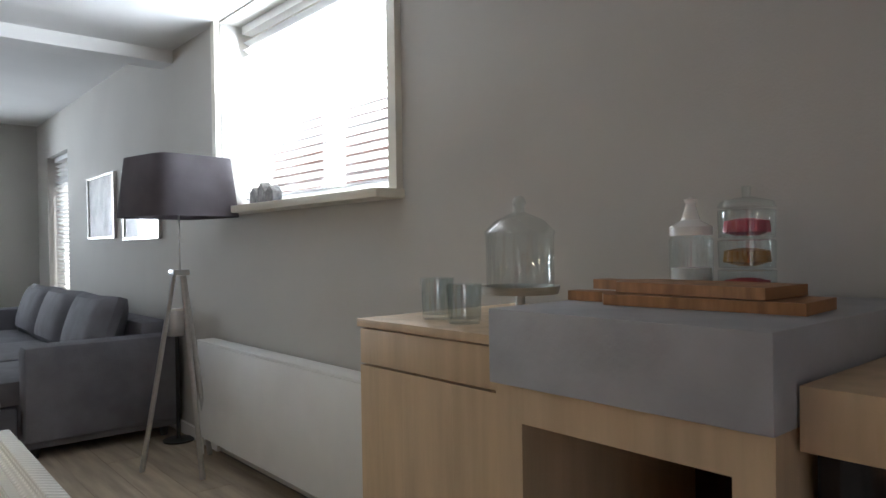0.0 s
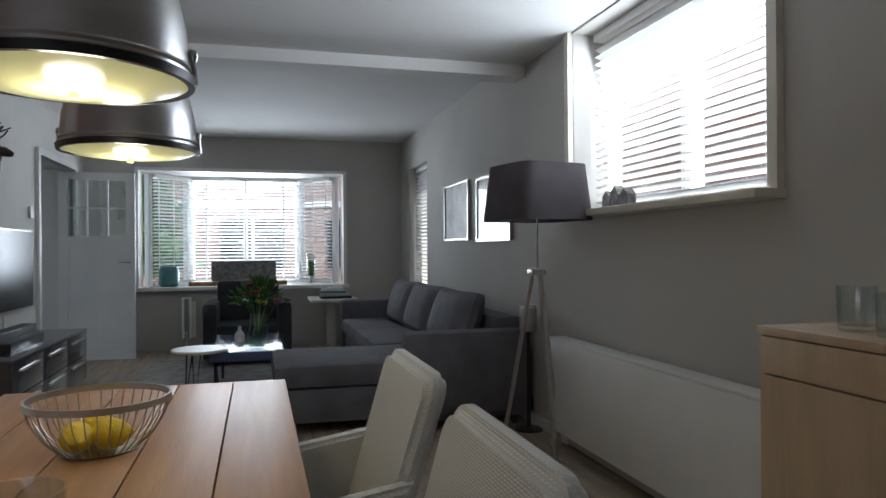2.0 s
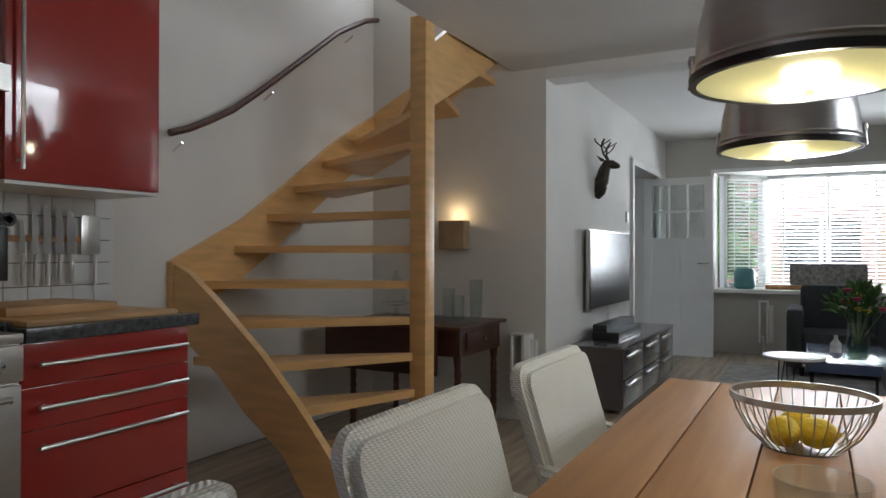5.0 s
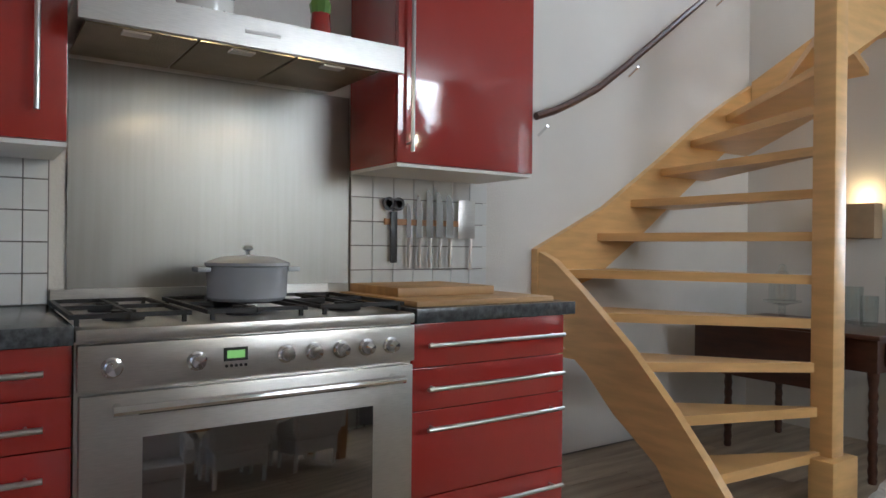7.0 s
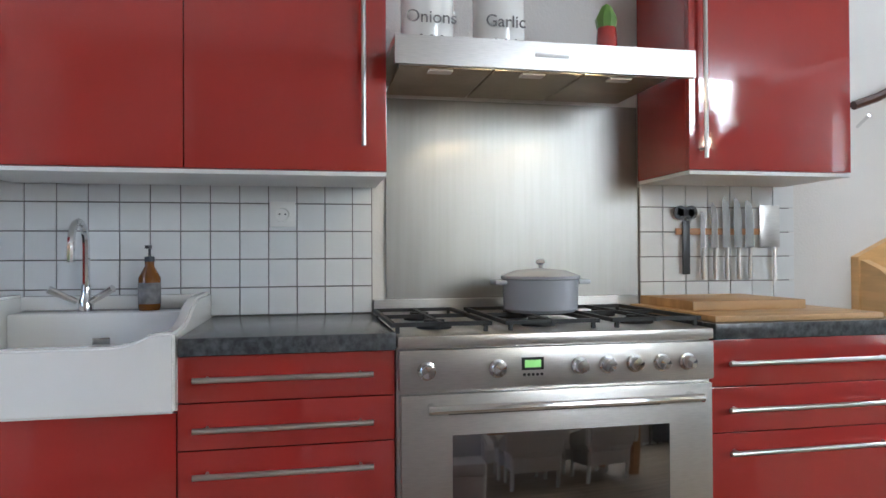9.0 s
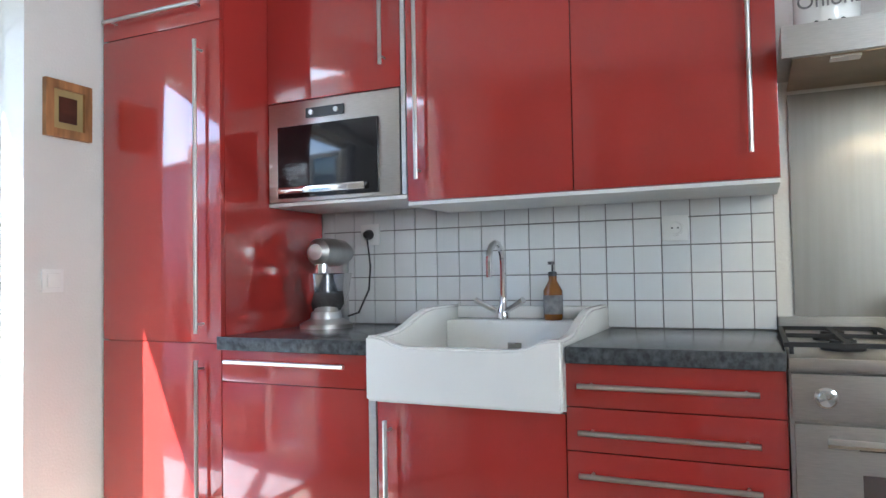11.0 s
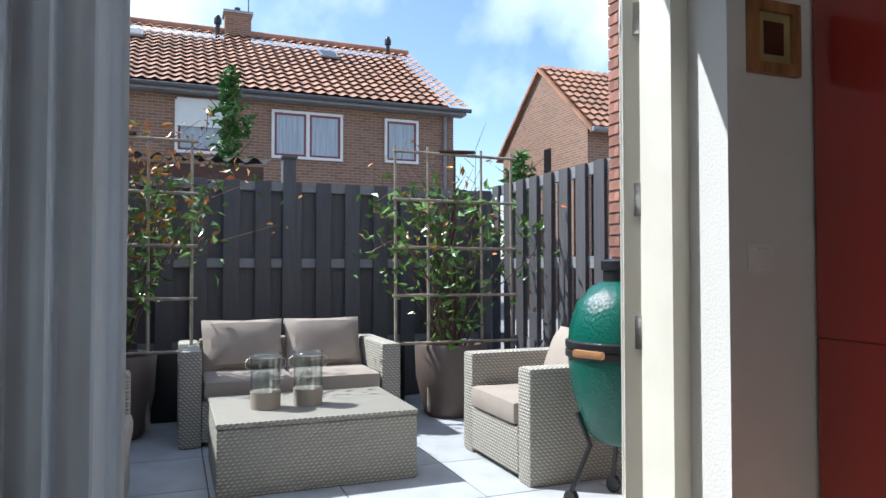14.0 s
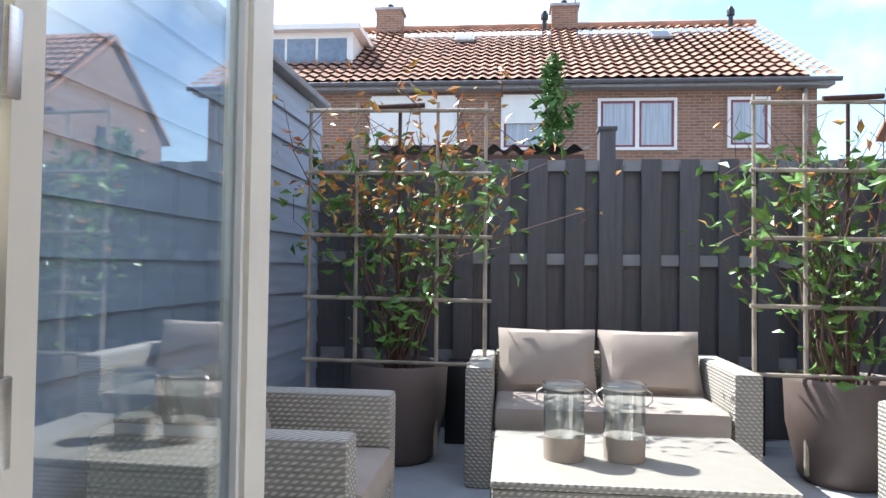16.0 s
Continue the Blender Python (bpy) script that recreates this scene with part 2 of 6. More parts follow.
MESH = mat("white_grey_print", (0.25, 0.24, 0.23), 0.7, var=0.3, scale=30)
PINK = mat("pink_cookie", (0.55, 0.08, 0.12), 0.7, var=0.2)
BISC = mat("biscuit", (0.50, 0.28, 0.08), 0.8, var=0.2, scale=20)
BLUE = mat("blue_grey_tabletop", (0.10, 0.14, 0.26), 0.15, var=0.06)

# ---- mesh helpers ----


def box(bm, x0, x1, y0, y1, z0, z1, bevel=0.0, m=None):
    v = [bm.verts.new((x, y, z)) for x in (x0, x1) for y in (y0, y1) for z in (z0, z1)]
    f = [bm.faces.new([v[i] for i in q]) for q in ((0, 1, 3, 2), (4, 6, 7, 5), (0, 4, 5, 1), (2, 3, 7, 6), (0, 2, 6, 4), (1, 5, 7, 3))]
    if bevel:
        e = list({e for q in f for e in q.edges})
        r = bmesh.ops.bevel(bm, geom=e, offset=bevel, segments=2, affect="EDGES", profile=0.6)
        v = list({w for q in r["faces"] for w in q.verts} | {w for w in v if w.is_valid})
    if m is not None:
        bmesh.ops.transform(bm, matrix=m, verts=v)
    return bm


def B(*a, bevel=0.0, m=None):
    return box(bmesh.new(), *a, bevel=bevel, m=m)


def lathe(prof, seg=28, at=(0, 0, 0), bm=None):
    """A turned body from (radius, height) pairs."""
    bm = bm or bmesh.new()
    rings = []
    for r, z in prof:
        rings.append([bm.verts.new((at[0] + r * math.cos(2 * math.pi * i / seg), at[1] + r * math.sin(2 * math.pi * i / seg), at[2] + z)) for i in range(seg)])
    for a, b in zip(rings, rings[1:]):
        for i in range(seg):
            bm.faces.new((a[i], a[(i + 1) % seg], b[(i + 1) % seg], b[i]))
    closed = prof[0] == prof[-1]
    if prof[0][0] > 0.0005 and not closed:
        bm.faces.new(rings[0][::-1])
    if prof[-1][0] > 0.0005 and not closed:
        bm.faces.new(rings[-1])
    return bm


def rod(a, b, r, r2=None, seg=10, bm=None):
    bm = bm or bmesh.new()
    a, b = Vector(a), Vector(b)
    q = (b - a).to_track_quat("Z", "Y").to_matrix()
    r2 = r if r2 is None else r2
    rings = [[bm.verts.new(p + q @ Vector((s * math.cos(2 * math.pi * i / seg), s * math.sin(2 * math.pi * i / seg), 0))) for i in range(seg)] for p, s in ((a, r), (b, r2))]
    for i in range(seg):
        bm.faces.new((rings[0][i], rings[0][(i + 1) % seg], rings[1][(i + 1) % seg], rings[1][i]))
    bm.faces.new(rings[0][::-1])
    bm.faces.new(rings[1])
    return bm


def tube(pts, r, bm=None, seg=8):
    """One round rod bent through the points."""
    bm = bm or bmesh.new()
    p = [Vector(q) for q in pts]
    rings = []
    for k, c in enumerate(p):
        d = (p[min(k + 1, len(p) - 1)] - p[max(k - 1, 0)]).normalized()
        u = d.cross(Vector((0, 0, 1)) if abs(d.z) < 0.999 else Vector((1, 0, 0))).normalized()
        if rings and u.dot(last) < 0:
            u = -u
        last = u
        w = d.cross(u)
        rings.append([bm.verts.new(c + r * (u * math.cos(2 * math.pi * i / seg) + w * math.sin(2 * math.pi * i / seg))) for i in range(seg)])
    for a, b in zip(rings, rings[1:]):
        for i in range(seg):
            bm.faces.new((a[i], a[(i + 1) % seg], b[(i + 1) % seg], b[i]))
    bm.faces.new(rings[0][::-1])
    bm.faces.new(rings[-1])
    return bm


def prism(pts, axis, a, b):
    """A plate: a closed outline of 2D points pushed from a to b along x, y or z."""
    bm = bmesh.new()
    put = {"x": lambda p, d: (d, p[0], p[1]), "y": lambda p, d: (p[0], d, p[1]), "z": lambda p, d: (p[0], p[1], d)}[axis]
    u, w = [bm.verts.new(put(p, a)) for p in pts], [bm.verts.new(put(p, b)) for p in pts]
    n = len(pts)
    bm.faces.new(u[::-1])
    bm.faces.new(w)
    for i in range(n):
        bm.faces.new((u[i], u[(i + 1) % n], w[(i + 1) % n], w[i]))
    bmesh.ops.recalc_face_normals(bm, faces=bm.faces[:])
    return bm


def pillow(bm, c, sx, sy, sz, m=None, n=9):
    """A stuffed cushion: a block that bulges in the middle and thins to its seams."""
    grid = {}
    new_v = []
    for s in (1, -1):
        for i in range(n + 1):
            for j in range(n + 1):
                u, v = 2 * i / n - 1, 2 * j / n - 1
                h = sz / 2 * (0.22 + 0.78 * ((1 - abs(u) ** 3.2) * (1 - abs(v) ** 3.2)) ** 0.5)
                k = 1 - 0.05 * (1 - abs(u)) * (abs(v) > 0.99) - 0.05 * (1 - abs(v)) * (abs(u) > 0.99)
                w = bm.verts.new((u * sx / 2 * k, v * sy / 2 * k, s * h))
                grid[s, i, j] = w
                new_v.append(w)
        for i in range(n):
            for j in range(n):
                q = [grid[s, i, j], grid[s, i + 1, j], grid[s, i + 1, j + 1], grid[s, i, j + 1]]
                bm.faces.new(q if s > 0 else q[::-1])
    rim = [(i, 0) for i in range(n)] + [(n, j) for j in range(n)] + [(n - i, n) for i in range(n)] + [(0, n - j) for j in range(n)]
    for p, q in zip(rim, rim[1:] + rim[:1]):
        bm.faces.new((grid[-1, *p], grid[-1, *q], grid[1, *q], grid[1, *p]))
    bmesh.ops.transform(bm, matrix=Matrix.Translation(c) @ (m or Matrix()), verts=new_v)
    return bm


def part(name, bm, material, parent=None, label="", smooth=True):
    me = bpy.data.meshes.new(name)
    bmesh.ops.recalc_face_normals(bm, faces=bm.faces[:])
    bm.to_mesh(me)
    bm.free()
    me.materials.append(material)
    if smooth:
        me.shade_smooth()
        me.set_sharp_from_angle(angle=radians(35))
    ob = new(name, me)
    ob.parent = parent
    if label:
        ob["label"] = label
    return ob


def thing(name, label, category, at=(0, 0, 0), group="", rz=0.0):
    ob = new(name)
    ob.matrix_world = pose(*at, 0, 0, rz)
    return tagged(ob, label, category, group)


def struct(name, bm, material, label="", category=""):
    return tagged(part(name, bm, material), label, category, kind="structure")


def piece(name, mesh, m, parent):
    ob = new(name, mesh)
    ob.parent = parent
    ob.matrix_basis = m
    return ob


def mesh_of(name, bm, material):
    me = bpy.data.meshes.new(name)
    bmesh.ops.recalc_face_normals(bm, faces=bm.faces[:])
    bm.to_mesh(me)
    bm.free()
    me.materials.append(material)
    return me


# ---- structure ----
G = 0.03   # patio level
H1, H2 = 2.41, 2.52   # dining and living ceilings


def wall(name, bm, material=None, label="painted plaster wall", category="wall"):
    return struct(name, bm, material or WALL, label, category)


struct("floor", B(-1.3, 4.5, -1.42, 10.7, -0.2, -0.012), GROUT, "light oak plank floor", "floor")
# east wall with a high window and a narrow window
b = B(4.12, 4.42, -1.42, 2.91, 0, 2.7)
box(b, 4.12, 4.42, 2.91, 4.52, 0, 1.36)
box(b, 4.12, 4.42, 2.91, 4.52, 2.4, 2.7)
box(b, 4.12, 4.42, 4.52, 8.1, 0, 2.7)
box(b, 4.12, 4.42, 8.1, 8.98, 0, 0.71)
box(b, 4.12, 4.42, 8.1, 8.98, 2.12, 2.7)
box(b, 4.12, 4.42, 8.98, 9.78, 0, 2.7)
wall("wall_east", b, label="greige painted wall with two window openings")
b = B(0.1, 1.02, 9.48, 9.78, 0, 2.7)
box(b, 3.38, 4.12, 9.48, 9.78, 0, 2.7)
box(b, 1.02, 3.38, 9.48, 9.78, 0, 0.72)
box(b, 1.02, 3.38, 9.48, 9.78, 2.1, 2.7)
wall("wall_north", b, label="pale painted wall around the bay window")
b = B(0.16, 0.46, 5.25, 7.72, 0, 2.7)
box(b, 0.16, 0.46, 7.72, 8.95, 2.03, 2.7)
box(b, 0.16, 0.46, 8.95, 9.48, 0, 2.7)
wall("wall_west_living", b, WALLW, "white painted wall with a doorway")
wall("wall_hall", B(-1.2, -1.1, 7.0, 9.78, 0, 2.7), WALLW)
wall("wall_hall_end", B(-1.1, 0.1, 9.48, 9.78, 0, 2.7), WALLW)
# the opening above 3.2 m is added, out of view, for the stairwell lamp
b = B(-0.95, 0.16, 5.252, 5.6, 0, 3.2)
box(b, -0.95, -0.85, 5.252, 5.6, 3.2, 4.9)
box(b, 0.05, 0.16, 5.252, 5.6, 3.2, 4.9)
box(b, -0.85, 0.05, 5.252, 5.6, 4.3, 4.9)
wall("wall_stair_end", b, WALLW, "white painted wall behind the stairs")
wall("wall_stair", B(-1.25, -0.95, 2.87, 5.6, 0, 4.9), WALLW, "white painted stairwell wall")
wall("wall_kitchen", B(-0.92, -0.62, -1.42, 2.87, 0, 2.7), WALLW, "white kitchen wall behind the units")
wall("wall_stairwell_upper", B(0.22, 0.3, 3.1, 5.252, 2.52, 4.9), WALLW, "white stairwell wall upstairs")
wall("wall_stairwell_front", B(-0.95, 0.3, 3.0, 3.1, 2.52, 4.9), WALLW, "white stairwell wall upstairs")
b = B(-0.62, 0.3, -1.42, -1.15, 0, 2.7)
box(b, 0.3, 2.03, -1.42, -1.15, 2.2, 2.7)
box(b, 2.03, 4.12, -1.42, -1.15, 0, 2.7)
wall("wall_south", b, WALLW, "white painted wall beside the garden doors")
b = B(0.22, 4.12, -1.42, 5.25, H1, H1 + 0.1)
box(b, -0.92, 0.22, -1.42, 3.1, H1, H1 + 0.1)
struct("ceiling", b, CEIL, "white plastered dining and kitchen ceiling", "ceiling")
struct("ceiling_living", B(0.46, 4.12, 5.45, 9.48, H2, H2 + 0.1), CEIL, "white plastered living room ceiling", "ceiling")
struct("ceiling_hall", B(-1.2, 0.46, 5.6, 9.48, H2, H2 + 0.1), CEIL, "white hall ceiling", "ceiling")
struct("ceiling_stairwell", B(-1.0, 0.3, 3.0, 5.6, 4.9, 5.0), CEIL, "white ceiling above the stairs", "ceiling")
struct("beam", B(0.462, 4.12, 5.25, 5.45, 2.33, 2.62), CEIL, "white plastered ceiling beam", "beam")
# bay
b = prism([(1.02, 9.78), (1.5, 10.25), (2.9, 10.25), (3.38, 9.78)], "z", 0.0, 0.70)
struct("bay_base", b, WALLW, "white plastered bay below the window", "wall")
struct("bay_roof", prism([(0.95, 9.78), (1.45, 10.33), (2.95, 10.33), (3.45, 9.78)], "z", 2.1, 2.3), CEIL, "white bay window ceiling", "ceiling")
struct("window_sill", prism([(0.96, 9.38), (0.96, 9.5), (1.02, 9.78), (1.5, 10.25), (2.9, 10.25), (3.38, 9.78), (3.44, 9.5), (3.44, 9.38)], "z", 0.70, 0.74), WHITE, "white deep window sill", "sill")


def window(name, p, q, z0, z1, cols, label, slat=0.05, blind=True, inward=(0, -1), fw=0.05, tilt=20, material=None):
    """A window from p to q in the plan: frame, panes and, inside it, a slatted blind."""
    p, q = Vector((*p, 0)), Vector((*q, 0))
    L = (q - p).length
    m = Matrix.Translation(p) @ Matrix.Rotation(math.atan2(q.y - p.y, q.x - p.x), 4, "Z")
    t = tagged(new(name), label, "window", kind="structure")
    t.matrix_world = m
    side = 1 if (m.to_3x3() @ Vector((0, 1, 0))).dot(Vector((*inward, 0))) > 0 else -1
    b = B(0, fw, -0.04, 0.04, z0, z1)
    box(b, L - fw, L, -0.04, 0.04, z0, z1)
    box(b, fw, L - fw, -0.04, 0.04, z0, z0 + fw)
    box(b, fw, L - fw, -0.04, 0.04, z1 - fw, z1)
    for i in range(1, cols):
        box(b, i * L / cols - 0.025, i * L / cols + 0.025, -0.037, 0.037, z0 + fw, z1 - fw)
    part("window_frame", b, material or WHITE, t)
    for i in range(cols):
        g = part("pane", B(i * L / cols + fw / 2, (i + 1) * L / cols - fw / 2, -0.004, 0.004, z0 + fw, z1 - fw), GLASS, t)
        g.visible_shadow = False
    if blind:
        bl = tagged(new(name.replace("window", "blind")), "white slatted venetian blind, half open", "blind")
        bl.matrix_world = m @ Matrix.Translation((0, side * 0.09, 0))
        part("head_rail", B(0.03, L - 0.03, -0.03, 0.03, z1 - 0.05, z1 - 0.005), BLIND, bl)
        part("bottom_rail", B(0.03, L - 0.03, -0.025, 0.025, z0 + 0.012, z0 + 0.03), BLIND, bl)
        n = int((z1 - z0 - 0.1) / 0.042)
        me = mesh_of("slat", B(0.03, L - 0.03, -0.024, 0.024, -0.0012, 0.0012, m=Matrix.Rotation(radians(side * tilt), 4, "X")), BLIND)
        for i in range(n):
            piece("slat", me, Matrix.Translation((0, 0, z0 + 0.055 + i * 0.042)), bl)
        for k in (0.15, 0.5, 0.85):
            part("ladder_tape", B(L * k - 0.008, L * k + 0.008, -0.027, -0.026, z0 + 0.03, z1 - 0.05), BLIND, bl)
    return t


window("window_1", (4.36, 2.91), (4.36, 4.52), 1.36, 2.4, 2, "cream framed high window with a deep sill", inward=(-1, 0), material=CREAM)
window("window_2", (4.3, 8.1), (4.3, 8.98), 0.71, 2.12, 1, "narrow cream framed window", inward=(-1, 0), material=CREAM)
window("window_3", (1.06, 9.8), (1.5, 10.2), 0.74, 2.1, 1, "angled side light of the bay window", inward=(0, -1))
window("window_4", (1.52, 10.2), (2.88, 10.2), 0.74, 2.1, 2, "wide middle light of the bay window", inward=(0, -1))
window("window_5", (2.9, 10.2), (3.34, 9.8), 0.74, 2.1, 1, "angled side light of the bay window", inward=(0, -1))
# unseen window, added round the stairwell lamp
window("window_6", (-0.85, 5.45), (0.05, 5.45), 3.2, 4.3, 1, "added white framed window above the stairs, out of view", blind=False)
b = B(3.99, 4.3, 2.85, 4.58, 1.325, 1.36, bevel=0.006)
struct("window_sill_east", b, CREAM, "cream painted window sill", "sill")
b = B(4.09, 4.125, 2.86, 2.91, 1.36, 2.41)
box(b, 4.09, 4.125, 4.52, 4.57, 1.36, 2.41)
struct("trim_east_window", b, CREAM, "cream window casing", "trim")
b = B(0.98, 1.02, 9.45, 9.48, 0.74, 2.14)
box(b, 3.38, 3.42, 9.45, 9.48, 0.74, 2.14)
box(b, 1.02, 3.38, 9.45, 9.48, 2.1, 2.14)
struct("trim_bay", b, WHITE, "white casing round the bay", "trim")
b = B(4.1, 4.12, 4.6, 9.48, 0, 0.07)
struct("baseboard", b, WHITE, "low white skirting", "baseboard")
b = B(0.43, 0.49, 7.66, 7.72, 0, 2.09)
box(b, 0.43, 0.49, 8.95, 9.01, 0, 2.09)
box(b, 0.43, 0.49, 7.72, 8.95, 2.03, 2.09)
struct("trim_doorway", b, WHITE, "white door frame", "trim")

# open white door with six small panes above panels
d = tagged(new("door_1"), "white panelled door standing open, six small panes", "door", kind="structure")
d.matrix_world = pose(0.322, 8.925, 0.005)
b = B(0, 0.09, -0.02, 0.02, 0, 2.0)
box(b, 0.66, 0.75, -0.02, 0.02, 0, 2.0)
for z0, z1 in ((0, 0.16), (1.2, 1.32), (1.92, 2.0)):
    box(b, 0.09, 0.66, -0.02, 0.02, z0, z1)
box(b, 0.34, 0.4, -0.019, 0.019, 0.16, 1.2)
part("door_frame", b, WHITE, d)
part("panel", B(0.09, 0.34, -0.009, 0.009, 0.16, 1.2), WHITE, d)
part("panel", B(0.4, 0.66, -0.009, 0.009, 0.16, 1.2), WHITE, d)
b = B(0.265, 0.285, -0.015, 0.015, 1.32, 1.92)
box(b, 0.465, 0.485, -0.015, 0.015, 1.32, 1.92)
box(b, 0.09, 0.66, -0.014, 0.014, 1.61, 1.63)
part("glazing_bar", b, WHITE, d)
part("pane", B(0.09, 0.66, -0.003, 0.003, 1.32, 1.92), GLASST, d)
b = rod((0.7, -0.02, 1.04), (0.7, -0.06, 1.04), 0.01)
rod((0.7, -0.06, 1.04), (0.59, -0.06, 1.04), 0.008, bm=b)
part("door_handle", b, CHROME, d)

# garden doors
b = B(0.3, 0.36, -1.44, -1.3, G, 2.2)
box(b, 1.97, 2.03, -1.44, -1.3, G, 2.2)
box(b, 0.36, 1.97, -1.44, -1.3, 2.13, 2.2)
struct("door_frame_garden", b, CREAM, "cream wooden frame of the garden doors", "door frame")
struct("threshold", B(0.36, 1.97, -1.46, -1.15, -0.02, 0.035), CONCRETE, "grey stone threshold", "threshold")


def garden_door(name, at, rz, L, label, stile=0.09):
    d = tagged(new(name), label, "door", kind="structure")
    d.matrix_world = pose(*at, 0, 0, rz)
    b = B(0, stile, -0.03, 0.03, 0, 2.08)
    box(b, L - 0.11, L, -0.03, 0.03, 0, 2.08)
    box(b, stile, L - 0.11, -0.03, 0.03, 0, 0.16)
    box(b, stile, L - 0.11, -0.03, 0.03, 1.97, 2.08)
    part("door_frame", b, CREAM, d)
    part("glazing_bead", B(L - 0.125, L - 0.11, -0.018, 0.018, 0.16, 1.97), WHITE, d)
    g = part("pane", B(stile, L - 0.125, -0.004, 0.004, 0.16, 1.97), GLASSR, d)
    g.visible_shadow = False
    for z in (0.25, 0.8, 1.2, 1.75):
        part("hinge", B(-0.012, 0.01, -0.034, 0.0, z, z + 0.1, bevel=0.003), STEEL, d)


garden_door("door_2", (0.37, -1.46, 0.045), -125, 0.72, "cream glazed garden door folded open outside")
garden_door("door_3", (1.99, -1.47, 0.045), -91, 0.77, "cream glazed garden door standing open outside", 0.05)

# curtain: folded cloth
b = bmesh.new()
prev = None
for i in range(121):
    u = i / 120
    x = 1.75 + 0.8 * u
    y = -1.2 + 0.035 * math.sin(u * 58) + 0.012 * math.sin(u * 131 + 1)
    a, c = b.verts.new((x, y, 0.03)), b.verts.new((x * 0.98 + 0.035, y * 1.0, 2.36))
    if prev:
        b.faces.new((prev[0], a, c, prev[1]))
    prev = (a, c)
bmesh.ops.solidify(b, geom=b.faces[:], thickness=0.004)
tagged(part("curtain", b, CURT), "grey linen curtain drawn aside in folds", "curtain")
tagged(part("curtain_rail", B(0.6, 3.3, -1.22, -1.18, 2.36, 2.41), WHITE), "white ceiling curtain rail", "curtain rail")

# ---- outside ground and fences ----
struct("ground", B(-400, 400, -400, -1.46, -0.6, G - 0.03), GROUT, "grey ground outside", "ground")
struct("ground_front", B(-400, 400, 10.3, 400, -0.6, -0.1), CONCRETE, "grey street paving at the front", "ground")
b = B(-1.0, 2.7, -5.3, -5.27, G, 1.75)
fence = tagged(new("fence"), "anthracite board fence with lighter rails", "fence", kind="structure")
me = mesh_of("board", B(-0.061, 0.061, -0.011, 0.011, G + 0.02, 1.77, bevel=0.003), FENCE)
me2 = mesh_of("board", B(-0.075, 0.075, -0.011, 0.011, G + 0.02, 1.74), FENCE)
for i in range(15):
    x = -0.87 + i * 0.236
    piece("board", me, Matrix.Translation((x, -5.22, 0)), fence)
    piece("board", me2, Matrix.Translation((x + 0.118, -5.265 - 0.018, 0)), fence)
for z in (0.5, 1.13, 1.73):
    part("rail", B(-0.95, 2.66, -5.271, -5.232, z - 0.035, z + 0.035), FENCEL, fence)
for x in (0.82,):
    part("post", B(x - 0.05, x + 0.05, -5.32, -5.2, G, 1.95, bevel=0.004), FENCE, fence)
    part("post_cap", B(x - 0.06, x + 0.06, -5.33, -5.19, 1.95, 1.975, bevel=0.004), FENCE, fence)
part("back_board", b, FENCE, fence)
fr = tagged(new("fence_side"), "anthracite side fence with boards on both faces", "fence", kind="structure")
me = mesh_of("board", B(-0.011, 0.011, -0.06, 0.06, G + 0.02, 1.8, bevel=0.003), FENCE)
me2 = mesh_of("board", B(-0.011, 0.011, -0.078, 0.078, G + 0.02, 1.77), FENCE)
for i in range(10):
    piece("board", me, Matrix.Translation((-0.93, -5.1 + i * 0.222, 0)), fr)
    piece("board", me2, Matrix.Translation((-1.0, -4.99 + i * 0.222, 0)), fr)
for z in (0.5, 1.13, 1.76):
    part("rail", B(-0.985, -0.945, -5.2, -2.95, z - 0.04, z + 0.04), FENCEL, fr)
part("post", B(-1.02, -0.9, -3.02, -2.94, G, 1.92, bevel=0.004), FENCE, fr)
sd = tagged(new("siding_wall"), "blue grey horizontal clapboard wall", "wall", kind="structure")
part("backing", B(2.72, 2.8, -5.3, -1.44, G, 2.14), SIDING, sd)
me = mesh_of("plank", prism([(2.72, 0), (2.69, 0), (2.708, 0.168), (2.708, 0.172), (2.72, 0.172)], "y", -5.3, -1.44), SIDING)
for i in range(12):
    piece("plank", me, Matrix.Translation((0, 0, G + 0.02 + i * 0.172)), sd)
part("coping", B(2.64, 2.82, -5.32, -1.44, 2.12, 2.16, bevel=0.005), FENCEL, sd)
struct("neighbour_wall_core", B(-3.0, -0.62, -2.98, -1.46, G, 3.2), GROUT, "brick side wall of the neighbouring house", "wall")


# ---- kitchen ----
def handle_bar(parent, p, q, out=0.035):
    p, q = Vector(p), Vector(q)
    n = (q - p).normalized()
    b = rod(p + Vector((out, 0, 0)), q + Vector((out, 0, 0)), 0.007)
    for c in (p + n * 0.03, q - n * 0.03):
        rod(c, c + Vector((out, 0, 0)), 0.004, bm=b)
    return part("handle", b, STEEL, parent, "brushed steel bar handle")


def unit(name, label, y0, y1, z0, z1, xb, xf, doors, cat="cabinet"):
    """A kitchen unit: body and a list of fronts (y0, y1, z0, z1, handle)."""
    t = thing(name, label, cat, (xf, y0, z0), group="red kitchen units")
    part("body", B(xb - xf, -0.021, 0.001, y1 - y0 - 0.001, 0, z1 - z0), RED, t)
    for a, c, e, f, hd in doors:
        o = part("door" if f - e > 0.3 else "drawer_front", B(-0.02, 0, a - y0 + 0.0015, c - y0 - 0.0015, e - z0 + 0.0015, f - z0 - 0.0015, bevel=0.0015), RED, t)
        if hd:
            (py, pz), (qy, qz) = hd
            handle_bar(o, (0, py - y0, pz - z0), (0, qy - y0, qz - z0))
    return t


